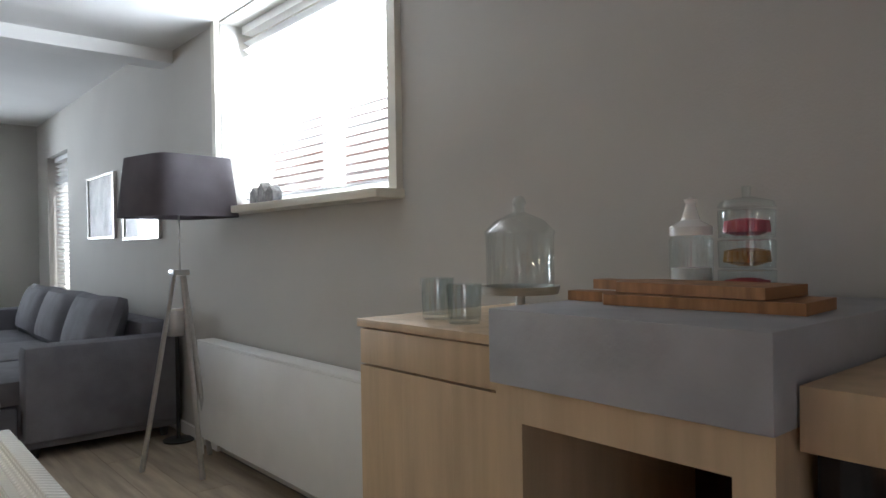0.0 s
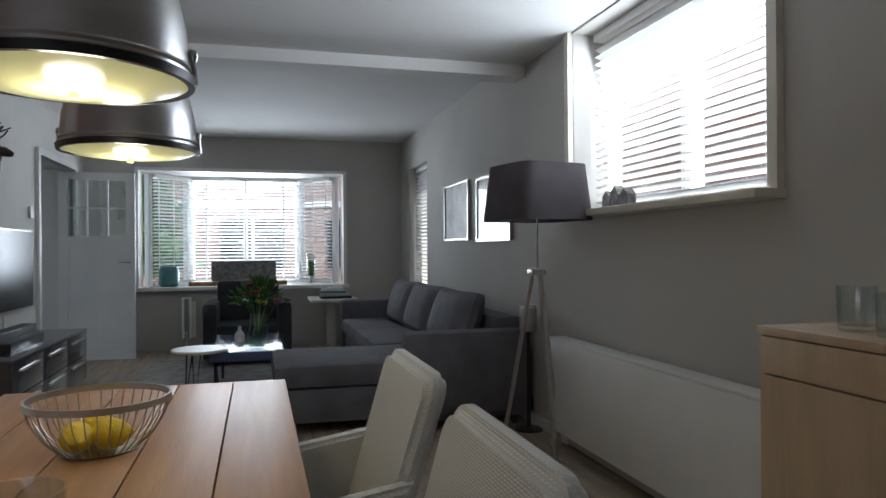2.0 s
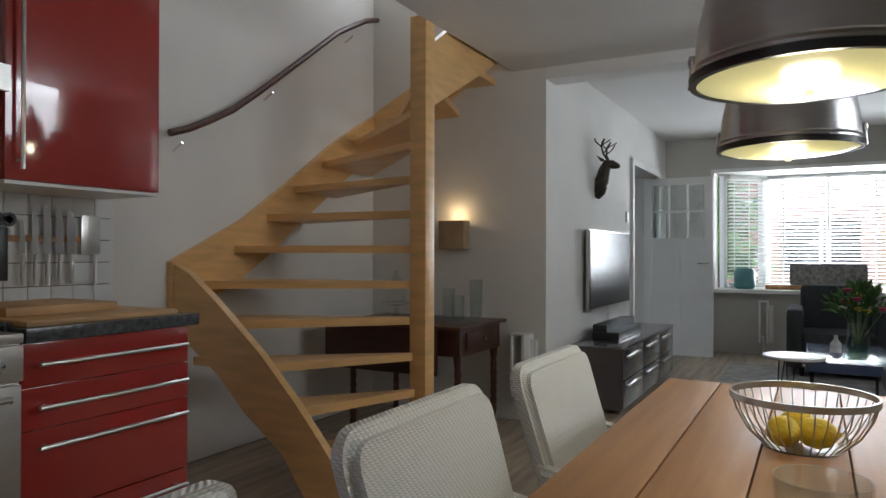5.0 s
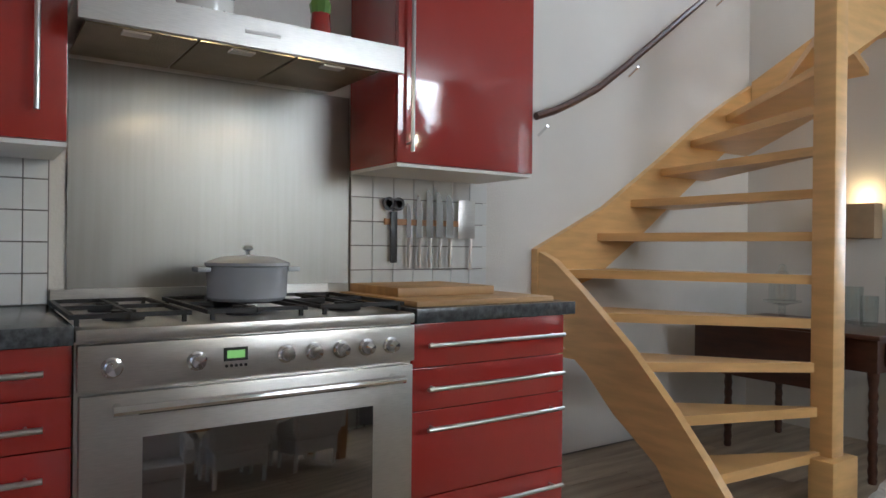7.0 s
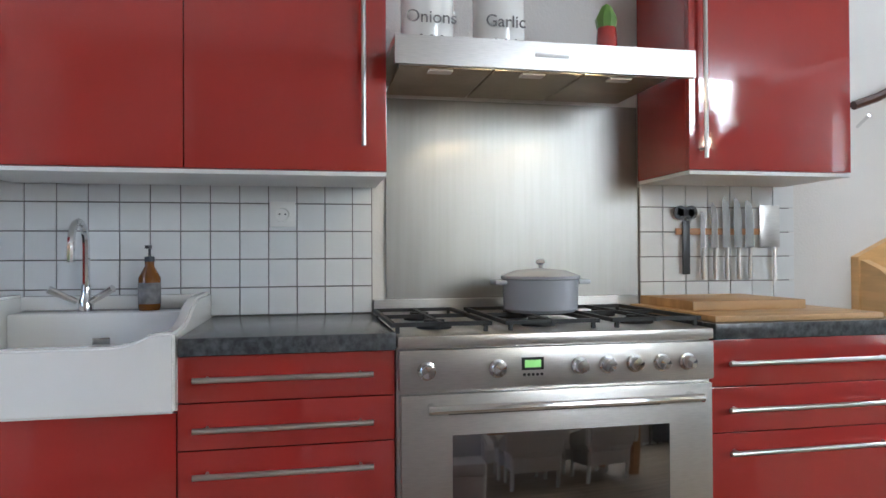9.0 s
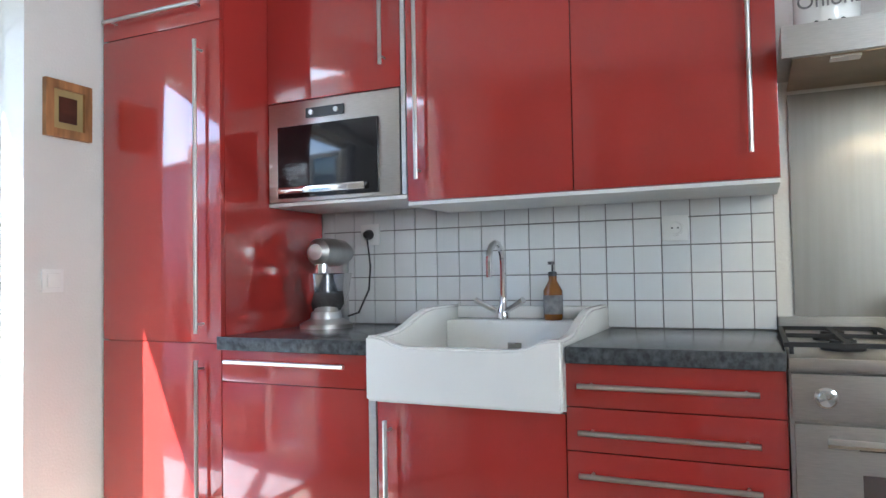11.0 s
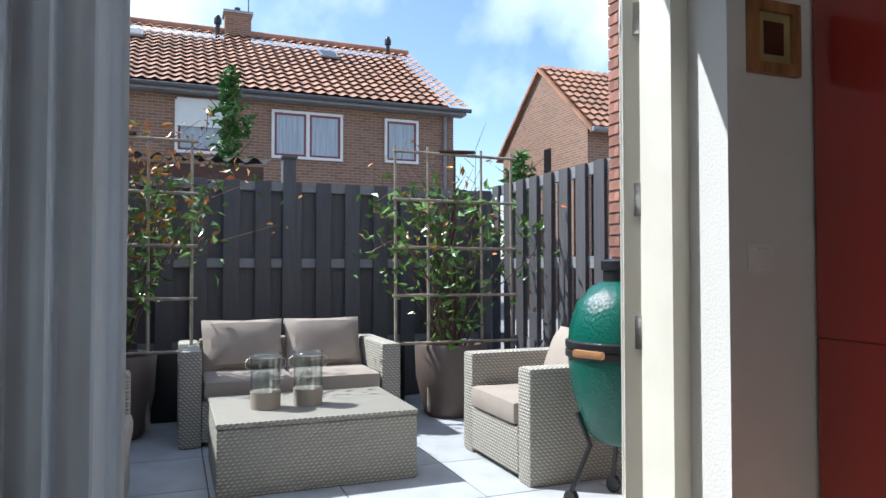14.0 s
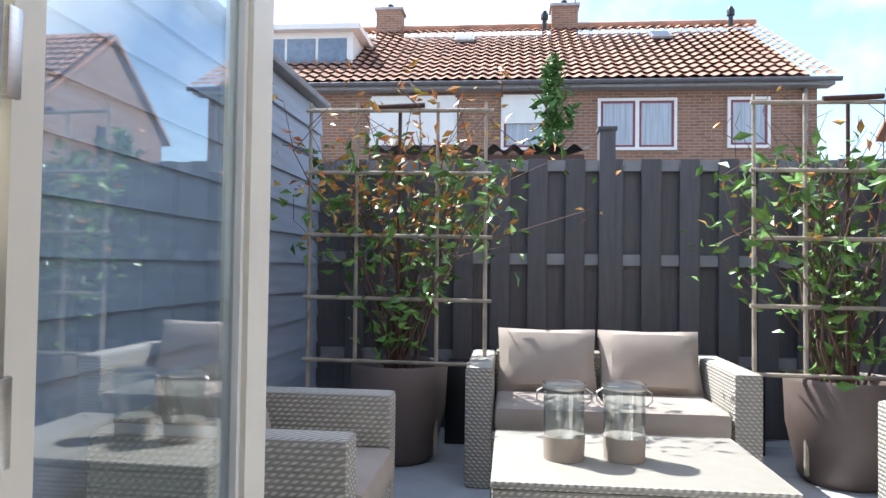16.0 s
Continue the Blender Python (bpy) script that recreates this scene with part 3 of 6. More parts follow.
def hh(y0, y1, z):
    return ((y0 + 0.04, z), (y1 - 0.06, z))


unit("fridge_cabinet", "tall red gloss built-in fridge cabinet", -1.14, -0.58, 0.1, 2.4, -0.6, 0.0,
     [(-1.14, -0.58, 0.1, 0.895, ((-0.66, 0.3), (-0.66, 0.84))), (-1.14, -0.58, 0.895, 2.0, ((-0.66, 0.93), (-0.66, 1.93))), (-1.14, -0.58, 2.0, 2.4, ((-1.1, 2.06), (-0.64, 2.06)))])
unit("base_cabinet", "red gloss base cabinet with drawer above door", -0.58, 0.0, 0.1, 0.875, -0.6, 0.0, [(-0.58, -0.012, 0.1, 0.77, None), (-0.58, -0.012, 0.77, 0.875, hh(-0.58, -0.02, 0.84))])
unit("sink_cabinet", "red gloss cabinet under the sink", 0.0, 0.59, 0.1, 0.74, -0.6, 0.0, [(0.015, 0.59, 0.1, 0.74, ((0.06, 0.25), (0.06, 0.69)))])
unit("drawer_cabinet", "red gloss drawer unit with steel bars", 0.59, 1.12, 0.1, 0.875, -0.6, 0.0,
     [(0.59, 1.12, 0.76, 0.875, hh(0.59, 1.12, 0.82)), (0.59, 1.12, 0.645, 0.76, hh(0.59, 1.12, 0.70)), (0.59, 1.12, 0.37, 0.645, hh(0.59, 1.12, 0.59)), (0.59, 1.12, 0.1, 0.37, hh(0.59, 1.12, 0.31))])
unit("drawer_cabinet", "red gloss drawer unit beside the stairs", 2.01, 2.63, 0.1, 0.875, -0.6, 0.0,
     [(2.01, 2.63, 0.74, 0.875, hh(2.01, 2.66, 0.81)), (2.01, 2.63, 0.61, 0.74, hh(2.01, 2.66, 0.68)), (2.01, 2.63, 0.35, 0.61, hh(2.01, 2.66, 0.56)), (2.01, 2.63, 0.1, 0.35, hh(2.01, 2.66, 0.3))])
unit("wall_cabinet", "red gloss wall cabinet above the microwave", -0.58, -0.02, 1.755, 2.4, -0.6, -0.25, [(-0.58, -0.02, 1.755, 2.4, ((-0.08, 1.83), (-0.08, 2.35)))])
unit("wall_cabinet", "tall red gloss wall cabinet", 0.0, 0.565, 1.36, 2.4, -0.6, -0.25, [(0.0, 0.565, 1.36, 2.4, ((0.05, 1.43), (0.05, 2.35)))])
unit("wall_cabinet", "tall red gloss wall cabinet beside the hood", 0.565, 1.13, 1.36, 2.4, -0.6, -0.25, [(0.565, 1.13, 1.36, 2.4, ((1.06, 1.43), (1.06, 2.35)))])
unit("wall_cabinet", "red gloss wall cabinet beside the stairs", 2.1, 2.7, 1.385, 2.4, -0.6, -0.25, [(2.1, 2.7, 1.385, 2.4, ((2.14, 1.42), (2.14, 2.35)))])
for y0, y1, z in ((-0.58, -0.001, 1.384), (0.001, 1.13, 1.359), (2.1, 2.7, 1.384)):
    tagged(part("light_pelmet", B(-0.59, -0.252, y0 + 0.002, y1 - 0.002, z - 0.012, z), WHITE), "white panel under the wall cabinets", "panel")
tagged(part("plinth", B(-0.58, -0.06, -1.14, 1.12, 0.0, 0.099), BLACK), "dark recessed plinth under kitchen units", "plinth")
tagged(part("plinth", B(-0.58, -0.06, 2.01, 2.62, 0.0, 0.099), BLACK), "dark recessed plinth under kitchen units", "plinth")
for y0, y1 in ((-0.579, -0.004), (0.596, 1.119), (2.012, 2.66)):
    tagged(part("worktop", B(-0.618, 0.025, y0, y1, 0.877, 0.92, bevel=0.002), GRANITE), "dark speckled stone worktop", "worktop")
tagged(part("edge_strip", B(-0.3, 0.002, -0.012, 0.013, 0.1, 0.74), ALU), "aluminium edge strip beside the sink cabinet", "strip")
tagged(part("edge_strip", B(-0.5, -0.248, -0.018, -0.001, 1.386, 2.4), ALU), "aluminium edge strip beside the microwave", "strip")

# microwave
t = thing("microwave", "built-in steel microwave with black glass door", "microwave", (-0.25, -0.575, 1.387))
part("frame", B(-0.3, 0.0, 0.0, 0.55, 0, 0.365, bevel=0.003), STEEL, t)
part("door", B(0.001, 0.014, 0.05, 0.47, 0.012, 0.275, bevel=0.003), TVM, t, "black glass door")
part("control_panel", B(0.001, 0.006, 0.17, 0.33, 0.3, 0.335), BLACK, t)
part("handle", B(0.015, 0.04, 0.07, 0.43, 0.025, 0.05, bevel=0.006), CHROME, t, "chrome bar handle")
for y in (0.195, 0.3):
    part("button", lathe([(0.009, 0), (0.009, 0.006)], 12, (0, 0, 0)), STEEL, t).matrix_basis = pose(0.006, y, 0.318, 0, 90, 0)

# ceramic sink
t = thing("sink", "white ceramic farmhouse sink with raised back", "sink", (0, 0, 0.745))
rim_z = [(0.0, 0.0), (0.592, 0.0), (0.592, 0.192), (0.56, 0.192), (0.53, 0.187), (0.50, 0.172), (0.47, 0.164), (0.44, 0.162), (0.15, 0.162), (0.12, 0.164), (0.09, 0.172), (0.06, 0.187), (0.03, 0.192), (0.0, 0.192)]
b = prism(rim_z, "x", 0.002, 0.04)
bmesh.ops.bevel(b, geom=[e for e in b.edges if e.calc_face_angle(0) > 1.2], offset=0.007, segments=3, affect="EDGES")
box(b, -0.58, 0.002, 0.0, 0.592, 0.0, 0.03)
side = [(-0.6, 0.03), (0.004, 0.03), (0.004, 0.19), (-0.05, 0.192), (-0.12, 0.196), (-0.19, 0.212), (-0.26, 0.236), (-0.32, 0.25), (-0.38, 0.255), (-0.6, 0.255)]
for y0, y1 in ((0.0, 0.035), (0.557, 0.592)):
    tmp = prism(side, "y", y0, y1)
    bmesh.ops.bevel(tmp, geom=[e for e in tmp.edges if abs(e.verts[0].co.y - e.verts[1].co.y) < 1e-6 and min(v.co.z for v in e.verts) > 0.1], offset=0.008, segments=2, affect="EDGES")
    me = bpy.data.meshes.new("tmp")
    tmp.to_mesh(me)
    b.from_mesh(me)
    bpy.data.meshes.remove(me)
    tmp.free()
box(b, -0.61, -0.47, 0.035, 0.557, 0.03, 0.205, bevel=0.012)
box(b, -0.61, -0.575, 0.035, 0.557, 0.205, 0.25, bevel=0.008)
part("basin", b, CERAMIC, t)
part("overflow", B(-0.4695, -0.464, 0.27, 0.32, 0.10, 0.13, bevel=0.002), CHROME, t)
t = thing("tap", "chrome swan-neck tap with two cross handles", "tap", (-0.53, 0.235, 0.951))
part("base", lathe([(0.022, 0), (0.022, 0.03), (0.014, 0.05), (0.014, 0.08)], 16), CHROME, t)
arc = [(0, 0, 0.08), (0, 0, 0.2)] + [(0.07 - 0.07 * math.cos(a), 0, 0.2 + 0.07 * math.sin(a)) for a in (0.4, 0.8, 1.2, 1.6, 2, 2.4, 2.8, 3.14)] + [(0.14, 0, 0.15)]
part("spout", tube(arc, 0.011), CHROME, t)
for s in (-1, 1):
    part("cross_handle", rod((0.02, s * 0.02, 0.03), (0.05, s * 0.09, 0.07), 0.009, 0.012), CHROME, t)
t = thing("soap_bottle", "amber glass soap bottle with black pump", "bottle", (-0.52, 0.42, 0.951))
part("bottle", lathe([(0.03, 0), (0.033, 0.01), (0.033, 0.1), (0.014, 0.135), (0.014, 0.15)], 20), AMBER, t)
part("label", lathe([(0.0335, 0.02), (0.0335, 0.085)], 20), MESH, t)
b = lathe([(0.015, 0.15), (0.015, 0.165), (0.004, 0.167), (0.004, 0.19)], 12)
box(b, -0.005, 0.035, -0.006, 0.006, 0.19, 0.2)
part("pump", b, BLACK, t)
t = thing("stand_mixer", "silver stand mixer with steel bowl", "mixer", (-0.40, -0.43, 0.92))
part("foot", lathe([(0.1, 0), (0.1, 0.015), (0.06, 0.035), (0.055, 0.06)], 24), ALU, t)
part("bowl", lathe([(0.05, 0.06), (0.075, 0.09), (0.09, 0.14), (0.098, 0.2), (0.1, 0.205), (0.095, 0.2)], 28), CHROME, t)
part("column", B(-0.12, -0.075, -0.03, 0.03, 0.01, 0.26, bevel=0.012), ALU, t)
b = lathe([(0.0, -0.13), (0.035, -0.125), (0.052, -0.08), (0.055, 0.0), (0.05, 0.07), (0.03, 0.09), (0, 0.092)], 24)
part("head", b, ALU, t).matrix_basis = pose(-0.02, 0, 0.285, 0, 90, 0)
part("beater_hub", lathe([(0.025, 0.2), (0.025, 0.24)], 14, (0.03, 0, 0)), CHROME, t)
t = thing("mixer_cable", "black mains cable to the socket", "cable")
part("cord", tube([(-0.5, -0.42, 0.95), (-0.52, -0.36, 0.97), (-0.55, -0.33, 1.06), (-0.58, -0.34, 1.15), (-0.575, -0.35, 1.26)], 0.004), BLACK, t)


def socket(y, z, x=-0.608, n=1, label="white double wall socket"):
    t = thing("wall_socket", label, "socket", (x, y, z))
    part("plate", B(0, 0.012, -0.042 * n, 0.042 * n, -0.042, 0.042, bevel=0.003), WHITE, t)
    part("ring", lathe([(0.026, 0), (0.026, 0.004), (0.021, 0.004), (0.019, 0.001), (0, 0.001)], 24), CERAMIC, t).matrix_basis = pose(0.012, 0, 0, 0, 90, 0)
    for dy in (-0.0095, 0.0095):
        part("pin_hole", lathe([(0.003, 0), (0.003, 0.0015)], 8), BLACK, t).matrix_basis = pose(0.0128, dy, 0, 0, 90, 0)


socket(-0.35, 1.277, label="white wall socket with a black plug")
socket(0.82, 1.255)
t = thing("mains_plug", "round black mains plug in the wall socket", "plug", (-0.596, -0.35, 1.277))
part("body", lathe([(0.02, 0), (0.021, 0.012), (0.014, 0.03), (0.006, 0.034), (0, 0.034)], 18), BLACK, t).matrix_basis = pose(0, 0, 0, 0, 90, 0)

# stove
t = thing("range_cooker", "wide stainless steel gas range cooker", "cooker", (0, 1.122, 0))
part("body", B(-0.6, 0.0, 0, 0.884, 0.1, 0.88), STEEL, t)
part("hob", B(-0.6, 0.025, 0, 0.884, 0.88, 0.91, bevel=0.006), STEEL, t)
part("upstand", B(-0.612, -0.58, 0, 0.884, 0.91, 0.965), STEEL, t)
part("control_panel", B(0.0, 0.03, 0.003, 0.881, 0.77, 0.875, bevel=0.006), STEEL, t)
o = part("door", B(0.0, 0.028, 0.008, 0.876, 0.2, 0.76, bevel=0.004), STEEL, t)
part("window", B(0.0285, 0.03, 0.14, 0.745, 0.32, 0.655, bevel=0.0005), OVENGL, o, "dark mirrored oven window")
b = rod((0.075, 0.07, 0.73), (0.075, 0.82, 0.73), 0.012)
for y in (0.085, 0.805):
    rod((0.028, y, 0.73), (0.075, y, 0.73), 0.01, bm=b)
part("handle", b, CHROME, o)
for y in (0.073, 0.26, 0.485, 0.563, 0.642, 0.72, 0.797):
    k = part("knob", lathe([(0.024, 0), (0.024, 0.006), (0.018, 0.008), (0.016, 0.03), (0.0, 0.032)], 18), CHROME, t)
    k.matrix_basis = pose(0.03, y, 0.822, 0, 90, 0)
part("clock_bezel", B(0.03, 0.033, 0.325, 0.385, 0.815, 0.848), BLACK, t)
for i in range(5):
    part("clock_button", lathe([(0.004, 0), (0.004, 0.003)], 8), BLACK, t).matrix_basis = pose(0.03, 0.332 + i * 0.012, 0.803, 0, 90, 0)
part("clock", B(0.0331, 0.0345, 0.333, 0.377, 0.822, 0.841), mat("green_display", (0.16, 0.34, 0.10), 0.3, emit=0.25), t)
for y in (0.13, 0.44, 0.75):
    for x in (-0.43, -0.17):
        part("burner", lathe([(0.05, 0.91), (0.05, 0.922), (0.03, 0.926), (0.03, 0.934), (0, 0.934)], 18, (x, y, 0)), IRON, t)
    b = bmesh.new()
    for dx in (-0.55, -0.3, -0.05):
        box(b, dx - 0.006, dx + 0.006, y - 0.13, y + 0.13, 0.927, 0.938)
    for dy in (-0.13, 0, 0.13):
        box(b, -0.55, -0.04, y + dy - 0.006, y + dy + 0.006, 0.9265, 0.9375)
    for dx in (-0.55, -0.05):
        for dy in (-0.12, 0.12):
            box(b, dx - 0.005, dx + 0.005, y + dy - 0.005, y + dy + 0.005, 0.91, 0.927)
    part("pan_support", b, IRON, t)
part("splashback", B(-0.616, -0.61, 0.045, 0.98, 0.965, 1.66), SPLASH, t, "brushed steel splashback")
t = thing("casserole_pot", "grey enamelled cast iron casserole with lid", "pot", (-0.3, 1.615, 0.939))
part("pot", lathe([(0.105, 0), (0.115, 0.01), (0.118, 0.1), (0.122, 0.102)], 32), POTG, t)
part("lid", lathe([(0.123, 0.103), (0.123, 0.112), (0.08, 0.128), (0.02, 0.134), (0.0, 0.135)], 32), POTG, t)
part("knob", lathe([(0.007, 0.134), (0.007, 0.146), (0.017, 0.152), (0.014, 0.162), (0, 0.165)], 14), CHROME, t)
for s in (-1, 1):
    part("handle", B(-0.035, 0.035, s * 0.135 - 0.02, s * 0.135 + 0.02, 0.085, 0.1, bevel=0.006), POTG, t)
t = thing("extractor_hood", "stainless steel extractor hood with two spots", "hood", (0, 1.135, 0))
b = B(-0.12, -0.1, 0, 0.9, 1.64, 1.72)
box(b, -0.6, -0.12, 0, 0.9, 1.70, 1.72)
part("canopy", b, STEEL, t)
for i in range(3):
    part("filter", B(-0.58, -0.22, 0.03 + i * 0.285, 0.03 + i * 0.285 + 0.275, 1.665, 1.672), mat("mesh_filter", (0.45, 0.38, 0.27), 0.4, 0.8, bump=0.4, bscale=200), t)
    part("filter_latch", B(-0.27, -0.23, 0.12 + i * 0.285, 0.19 + i * 0.285, 1.659, 1.665), WHITE, t)
for i, y in enumerate((0.32, 0.62)):
    part("spot", lathe([(0.025, 1.690), (0.022, 1.688), (0, 1.688)], 16, (-0.16, y, 0)), SPOT, t, "lit halogen spot")
    sp = lamp("hood_spot", "SPOT", look((-0.22, 1.135 + y, 1.655), (-0.55, 1.135 + y, 0.95)), 0.45, 0.012, color=(1, 0.75, 0.45))
    sp.data.spot_size = radians(95)
part("slot", B(-0.099, -0.097, 0.4, 0.5, 1.675, 1.685), WHITE, t)
for i, (y, lab, c) in enumerate(((1.25, "Onions", CERAMIC), (1.47, "Garlic", CERAMIC))):
    t = thing("storage_jar", "white enamel storage tin lettered " + lab, "jar", (-0.25, y, 1.72))
    part("tin", lathe([(0.075, 0), (0.078, 0.01), (0.078, 0.17), (0.08, 0.172)], 28), c, t)
    part("lid", lathe([(0.08, 0.173), (0.08, 0.185), (0.02, 0.2), (0.018, 0.215), (0, 0.216)], 28), c, t)
    cu = bpy.data.curves.new("lettering", "FONT")
    cu.body, cu.size, cu.align_x, cu.extrude = lab, 0.05, "CENTER", 0.001
    tx = new("lettering", cu)
    tx.parent = t
    tx.matrix_basis = pose(0.08, 0, 0.06, 90, 0, 90)
    cu.materials.append(MESH)
    for dy in (-0.03, 0.0, 0.03):
        part("vent_hole", lathe([(0.006, 0), (0.006, 0.002)], 10), BLACK, t).matrix_basis = pose(0.077, dy, 0.02, 0, 90, 0)
t = thing("pepper_bottle", "red bottle with green leafy top", "bottle", (-0.25, 1.82, 1.72))
part("bottle", lathe([(0.03, 0), (0.033, 0.05), (0.03, 0.1), (0.012, 0.13)], 18), RED, t)
part("top", lathe([(0.03, 0.1), (0.035, 0.13), (0.015, 0.17), (0, 0.18)], 9), LEAF, t)

# tiles left of the hob and behind the knives
tw = tagged(new("tiled_splashback"), "white square wall tiles with dark horizontal joints", "tiles", kind="structure")
part("grout", B(-0.619, -0.612, -0.578, 1.12, 0.921, 1.364), GROUT, tw)
part("grout", B(-0.619, -0.612, 2.11, 2.74, 0.921, 1.364), GROUT, tw)
me = mesh_of("tile", B(-0.611, -0.604, 0.0015, 0.0905, 0.002, 0.0905, bevel=0.0012), TILE)
for j in range(5):
    z = 0.921 + j * 0.0925
    if z + 0.09 > 1.39:
        continue
    piece("tile", me, Matrix.Translation((0, -0.578, z)) @ Matrix.Diagonal((1, 0.62, 1, 1)), tw)
    for i in range(17):
        piece("tile", me, Matrix.Translation((0, -0.52 + i * 0.0925, z)), tw)
    piece("tile", me, Matrix.Translation((0, 1.0525, z)) @ Matrix.Diagonal((1, 0.7, 1, 1)), tw)
    for i in range(7):
        piece("tile", me, Matrix.Translation((0, 2.11 + i * 0.0925, z)), tw)
t = thing("knife_rack", "magnetic strip with knives and scissors", "knife rack", (-0.6, 2.25, 1.2))
part("strip", B(0, 0.012, 0.0, 0.4, -0.012, 0.012), OLIVE, t)
for i, (w, h) in enumerate(((0.010, 0.075), (0.013, 0.11), (0.016, 0.135), (0.017, 0.13), (0.018, 0.12))):
    y = 0.105 + i * 0.049
    part("knife_blade", prism([(y - w, -0.06), (y + w, -0.06), (y + w, h * 0.45), (y + w * 0.4, h * 0.85), (y - w * 0.6, h), (y - w, h * 0.9)], "x", 0.0125, 0.0145), CHROME, t)
    part("knife_handle", tube([(0.018, y, -0.06), (0.021, y - 0.003, -0.1), (0.021, y - 0.006, -0.14), (0.018, y - 0.001, -0.178)], 0.0075), STEEL, t)
part("cleaver", B(0.0125, 0.0145, 0.345, 0.43, -0.06, 0.1, bevel=0.0006), STEEL, t)
part("cleaver_handle", rod((0.018, 0.405, -0.06), (0.018, 0.405, -0.19), 0.008), STEEL, t)
part("scissors", B(0.012, 0.02, 0.02, 0.05, -0.16, 0.04, bevel=0.004), BLACK, t)
for dy in (0.012, 0.055):
    part("scissor_ring", lathe([(0.026, 0), (0.026, 0.008), (0.015, 0.008), (0.015, 0)], 16), BLACK, t).matrix_basis = pose(0.012, dy, 0.07, 0, 90, 0)
for i, (y0, y1, x0, x1, z) in enumerate(((2.04, 2.6, -0.55, -0.02, 0.92), (2.08, 2.48, -0.55, -0.2, 0.938))):
    tagged(part("cutting_board", B(x0, x1, y0, y1, z, z + (0.018 if i == 0 else 0.03), bevel=0.004), BOARD), "wooden cutting board on the worktop", "cutting board")
t = thing("wall_picture", "small dark still life in an orange wooden frame", "picture", (0.145, -1.149, 1.715))
b = B(-0.09, -0.06, 0, 0.02, -0.1, 0.1)
box(b, 0.06, 0.09, 0, 0.02, -0.1, 0.1)
box(b, -0.06, 0.06, 0, 0.02, 0.07, 0.1)
box(b, -0.06, 0.06, 0, 0.02, -0.1, -0.07)
part("frame", b, OLIVE, t)
part("mount", B(-0.06, 0.06, 0, 0.008, -0.07, 0.07), mat("gold_mount", (0.42, 0.33, 0.14), 0.5), t)
part("painting", B(-0.035, 0.035, 0.0081, 0.011, -0.045, 0.045), MAHOG, t)
t = thing("light_switch", "white wall light switch", "switch", (0.2, -1.149, 1.116))
part("plate", B(-0.04, 0.04, 0, 0.01, -0.04, 0.04, bevel=0.003), WHITE, t)
part("rocker", B(-0.025, 0.025, 0.0101, 0.015, -0.025, 0.025, bevel=0.003), CERAMIC, t)

# ---- stairs ----
NX, NY = 0.17, 4.08
t = thing("staircase", "open pine winder staircase round a newel", "staircase")
part("newel", B(NX - 0.05, NX + 0.05, NY - 0.05, NY + 0.05, 0, 2.44, bevel=0.006), PINE, t, "square pine newel post")


def rim(s):
    """Where a ray from the newel, s degrees past south, meets the stair's outer edges."""
    a = radians(-90 - s)
    dx, dy = math.cos(a), math.sin(a)
    c = []
    if dx < -1e-6:
        c.append((-0.93 - NX) / dx)
    if dy < -1e-6:
        c.append((3.36 - NY) / dy)
    if dy > 1e-6:
        c.append((5.2 - NY) / dy)
    k = min(c)
    return NX + dx * k, NY + dy * k


CORN = [math.degrees(math.atan2(NX + 0.93, NY - 3.36)), 180 - math.degrees(math.atan2(NX + 0.93, 5.2 - NY))]
for k in range(1, 13):
    z = 0.195 * k + 0.02
    s0, s1 = (z - 0.12) / 0.0142 - 2, (z - 0.12) / 0.0142 + 19
    pts = [(NX, NY), rim(s0)] + [rim(c) for c in CORN if s0 < c < s1] + [rim(s1)]
    part("tread", prism(pts, "z", z - 0.042, z), PINE, t)
part("stringer", prism([(0.27, 0.0), (0.235, 0.07), (0.08, 0.26), (-0.08, 0.44), (-0.31, 0.665), (-0.6, 0.9), (-0.8, 1.045), (-0.94, 1.1), (-0.94, 0.82), (-0.79, 0.67), (-0.57, 0.52), (-0.4, 0.36), (-0.16, 0.19), (-0.02, 0.0)], "y", 3.33, 3.375), PINE, t)
part("stringer", prism([(3.32, 0.82), (3.32, 1.1), (3.83, 1.34), (4.3, 1.64), (4.68, 1.9), (4.95, 2.06), (5.24, 2.21), (5.24, 1.92), (4.95, 1.75), (4.68, 1.57), (4.37, 1.36), (4.07, 1.15), (3.75, 0.95)], "x", -0.949, -0.905), PINE, t)
part("stringer", prism([(-0.9, 1.92), (-0.9, 2.22), (-0.5, 2.42), (0.1, 2.85), (0.1, 2.5), (-0.5, 2.1)], "y", 5.2, 5.25), PINE, t)
part("inner_stringer", prism([(NY + 0.05, 1.95), (NY + 0.05, 2.3), (5.2, 3.0), (5.2, 2.5)], "x", NX - 0.02, NX + 0.02), PINE, t)
part("foot_block", B(NX - 0.02, NX + 0.09, NY - 0.12, NY + 0.1, 0, 0.2, bevel=0.01), PINE, t)
t = thing("handrail", "dark brown curved wall handrail on steel brackets", "handrail")
hp = [(3.28, 1.77), (3.4, 1.81), (3.53, 1.87), (3.72, 1.97), (3.92, 2.11), (4.15, 2.28), (4.42, 2.48), (4.7, 2.69), (4.88, 2.79), (5.05, 2.88), (5.2, 2.93)]
part("rail", tube([(-0.88, y, z) for y, z in hp], 0.02), MAHOG, t)
for y, z in ((3.36, 1.75), (4.05, 2.16), (4.88, 2.74)):
    b = rod((-0.95, y, z - 0.06), (-0.88, y, z - 0.02), 0.007)
    part("bracket", b, CHROME, t)

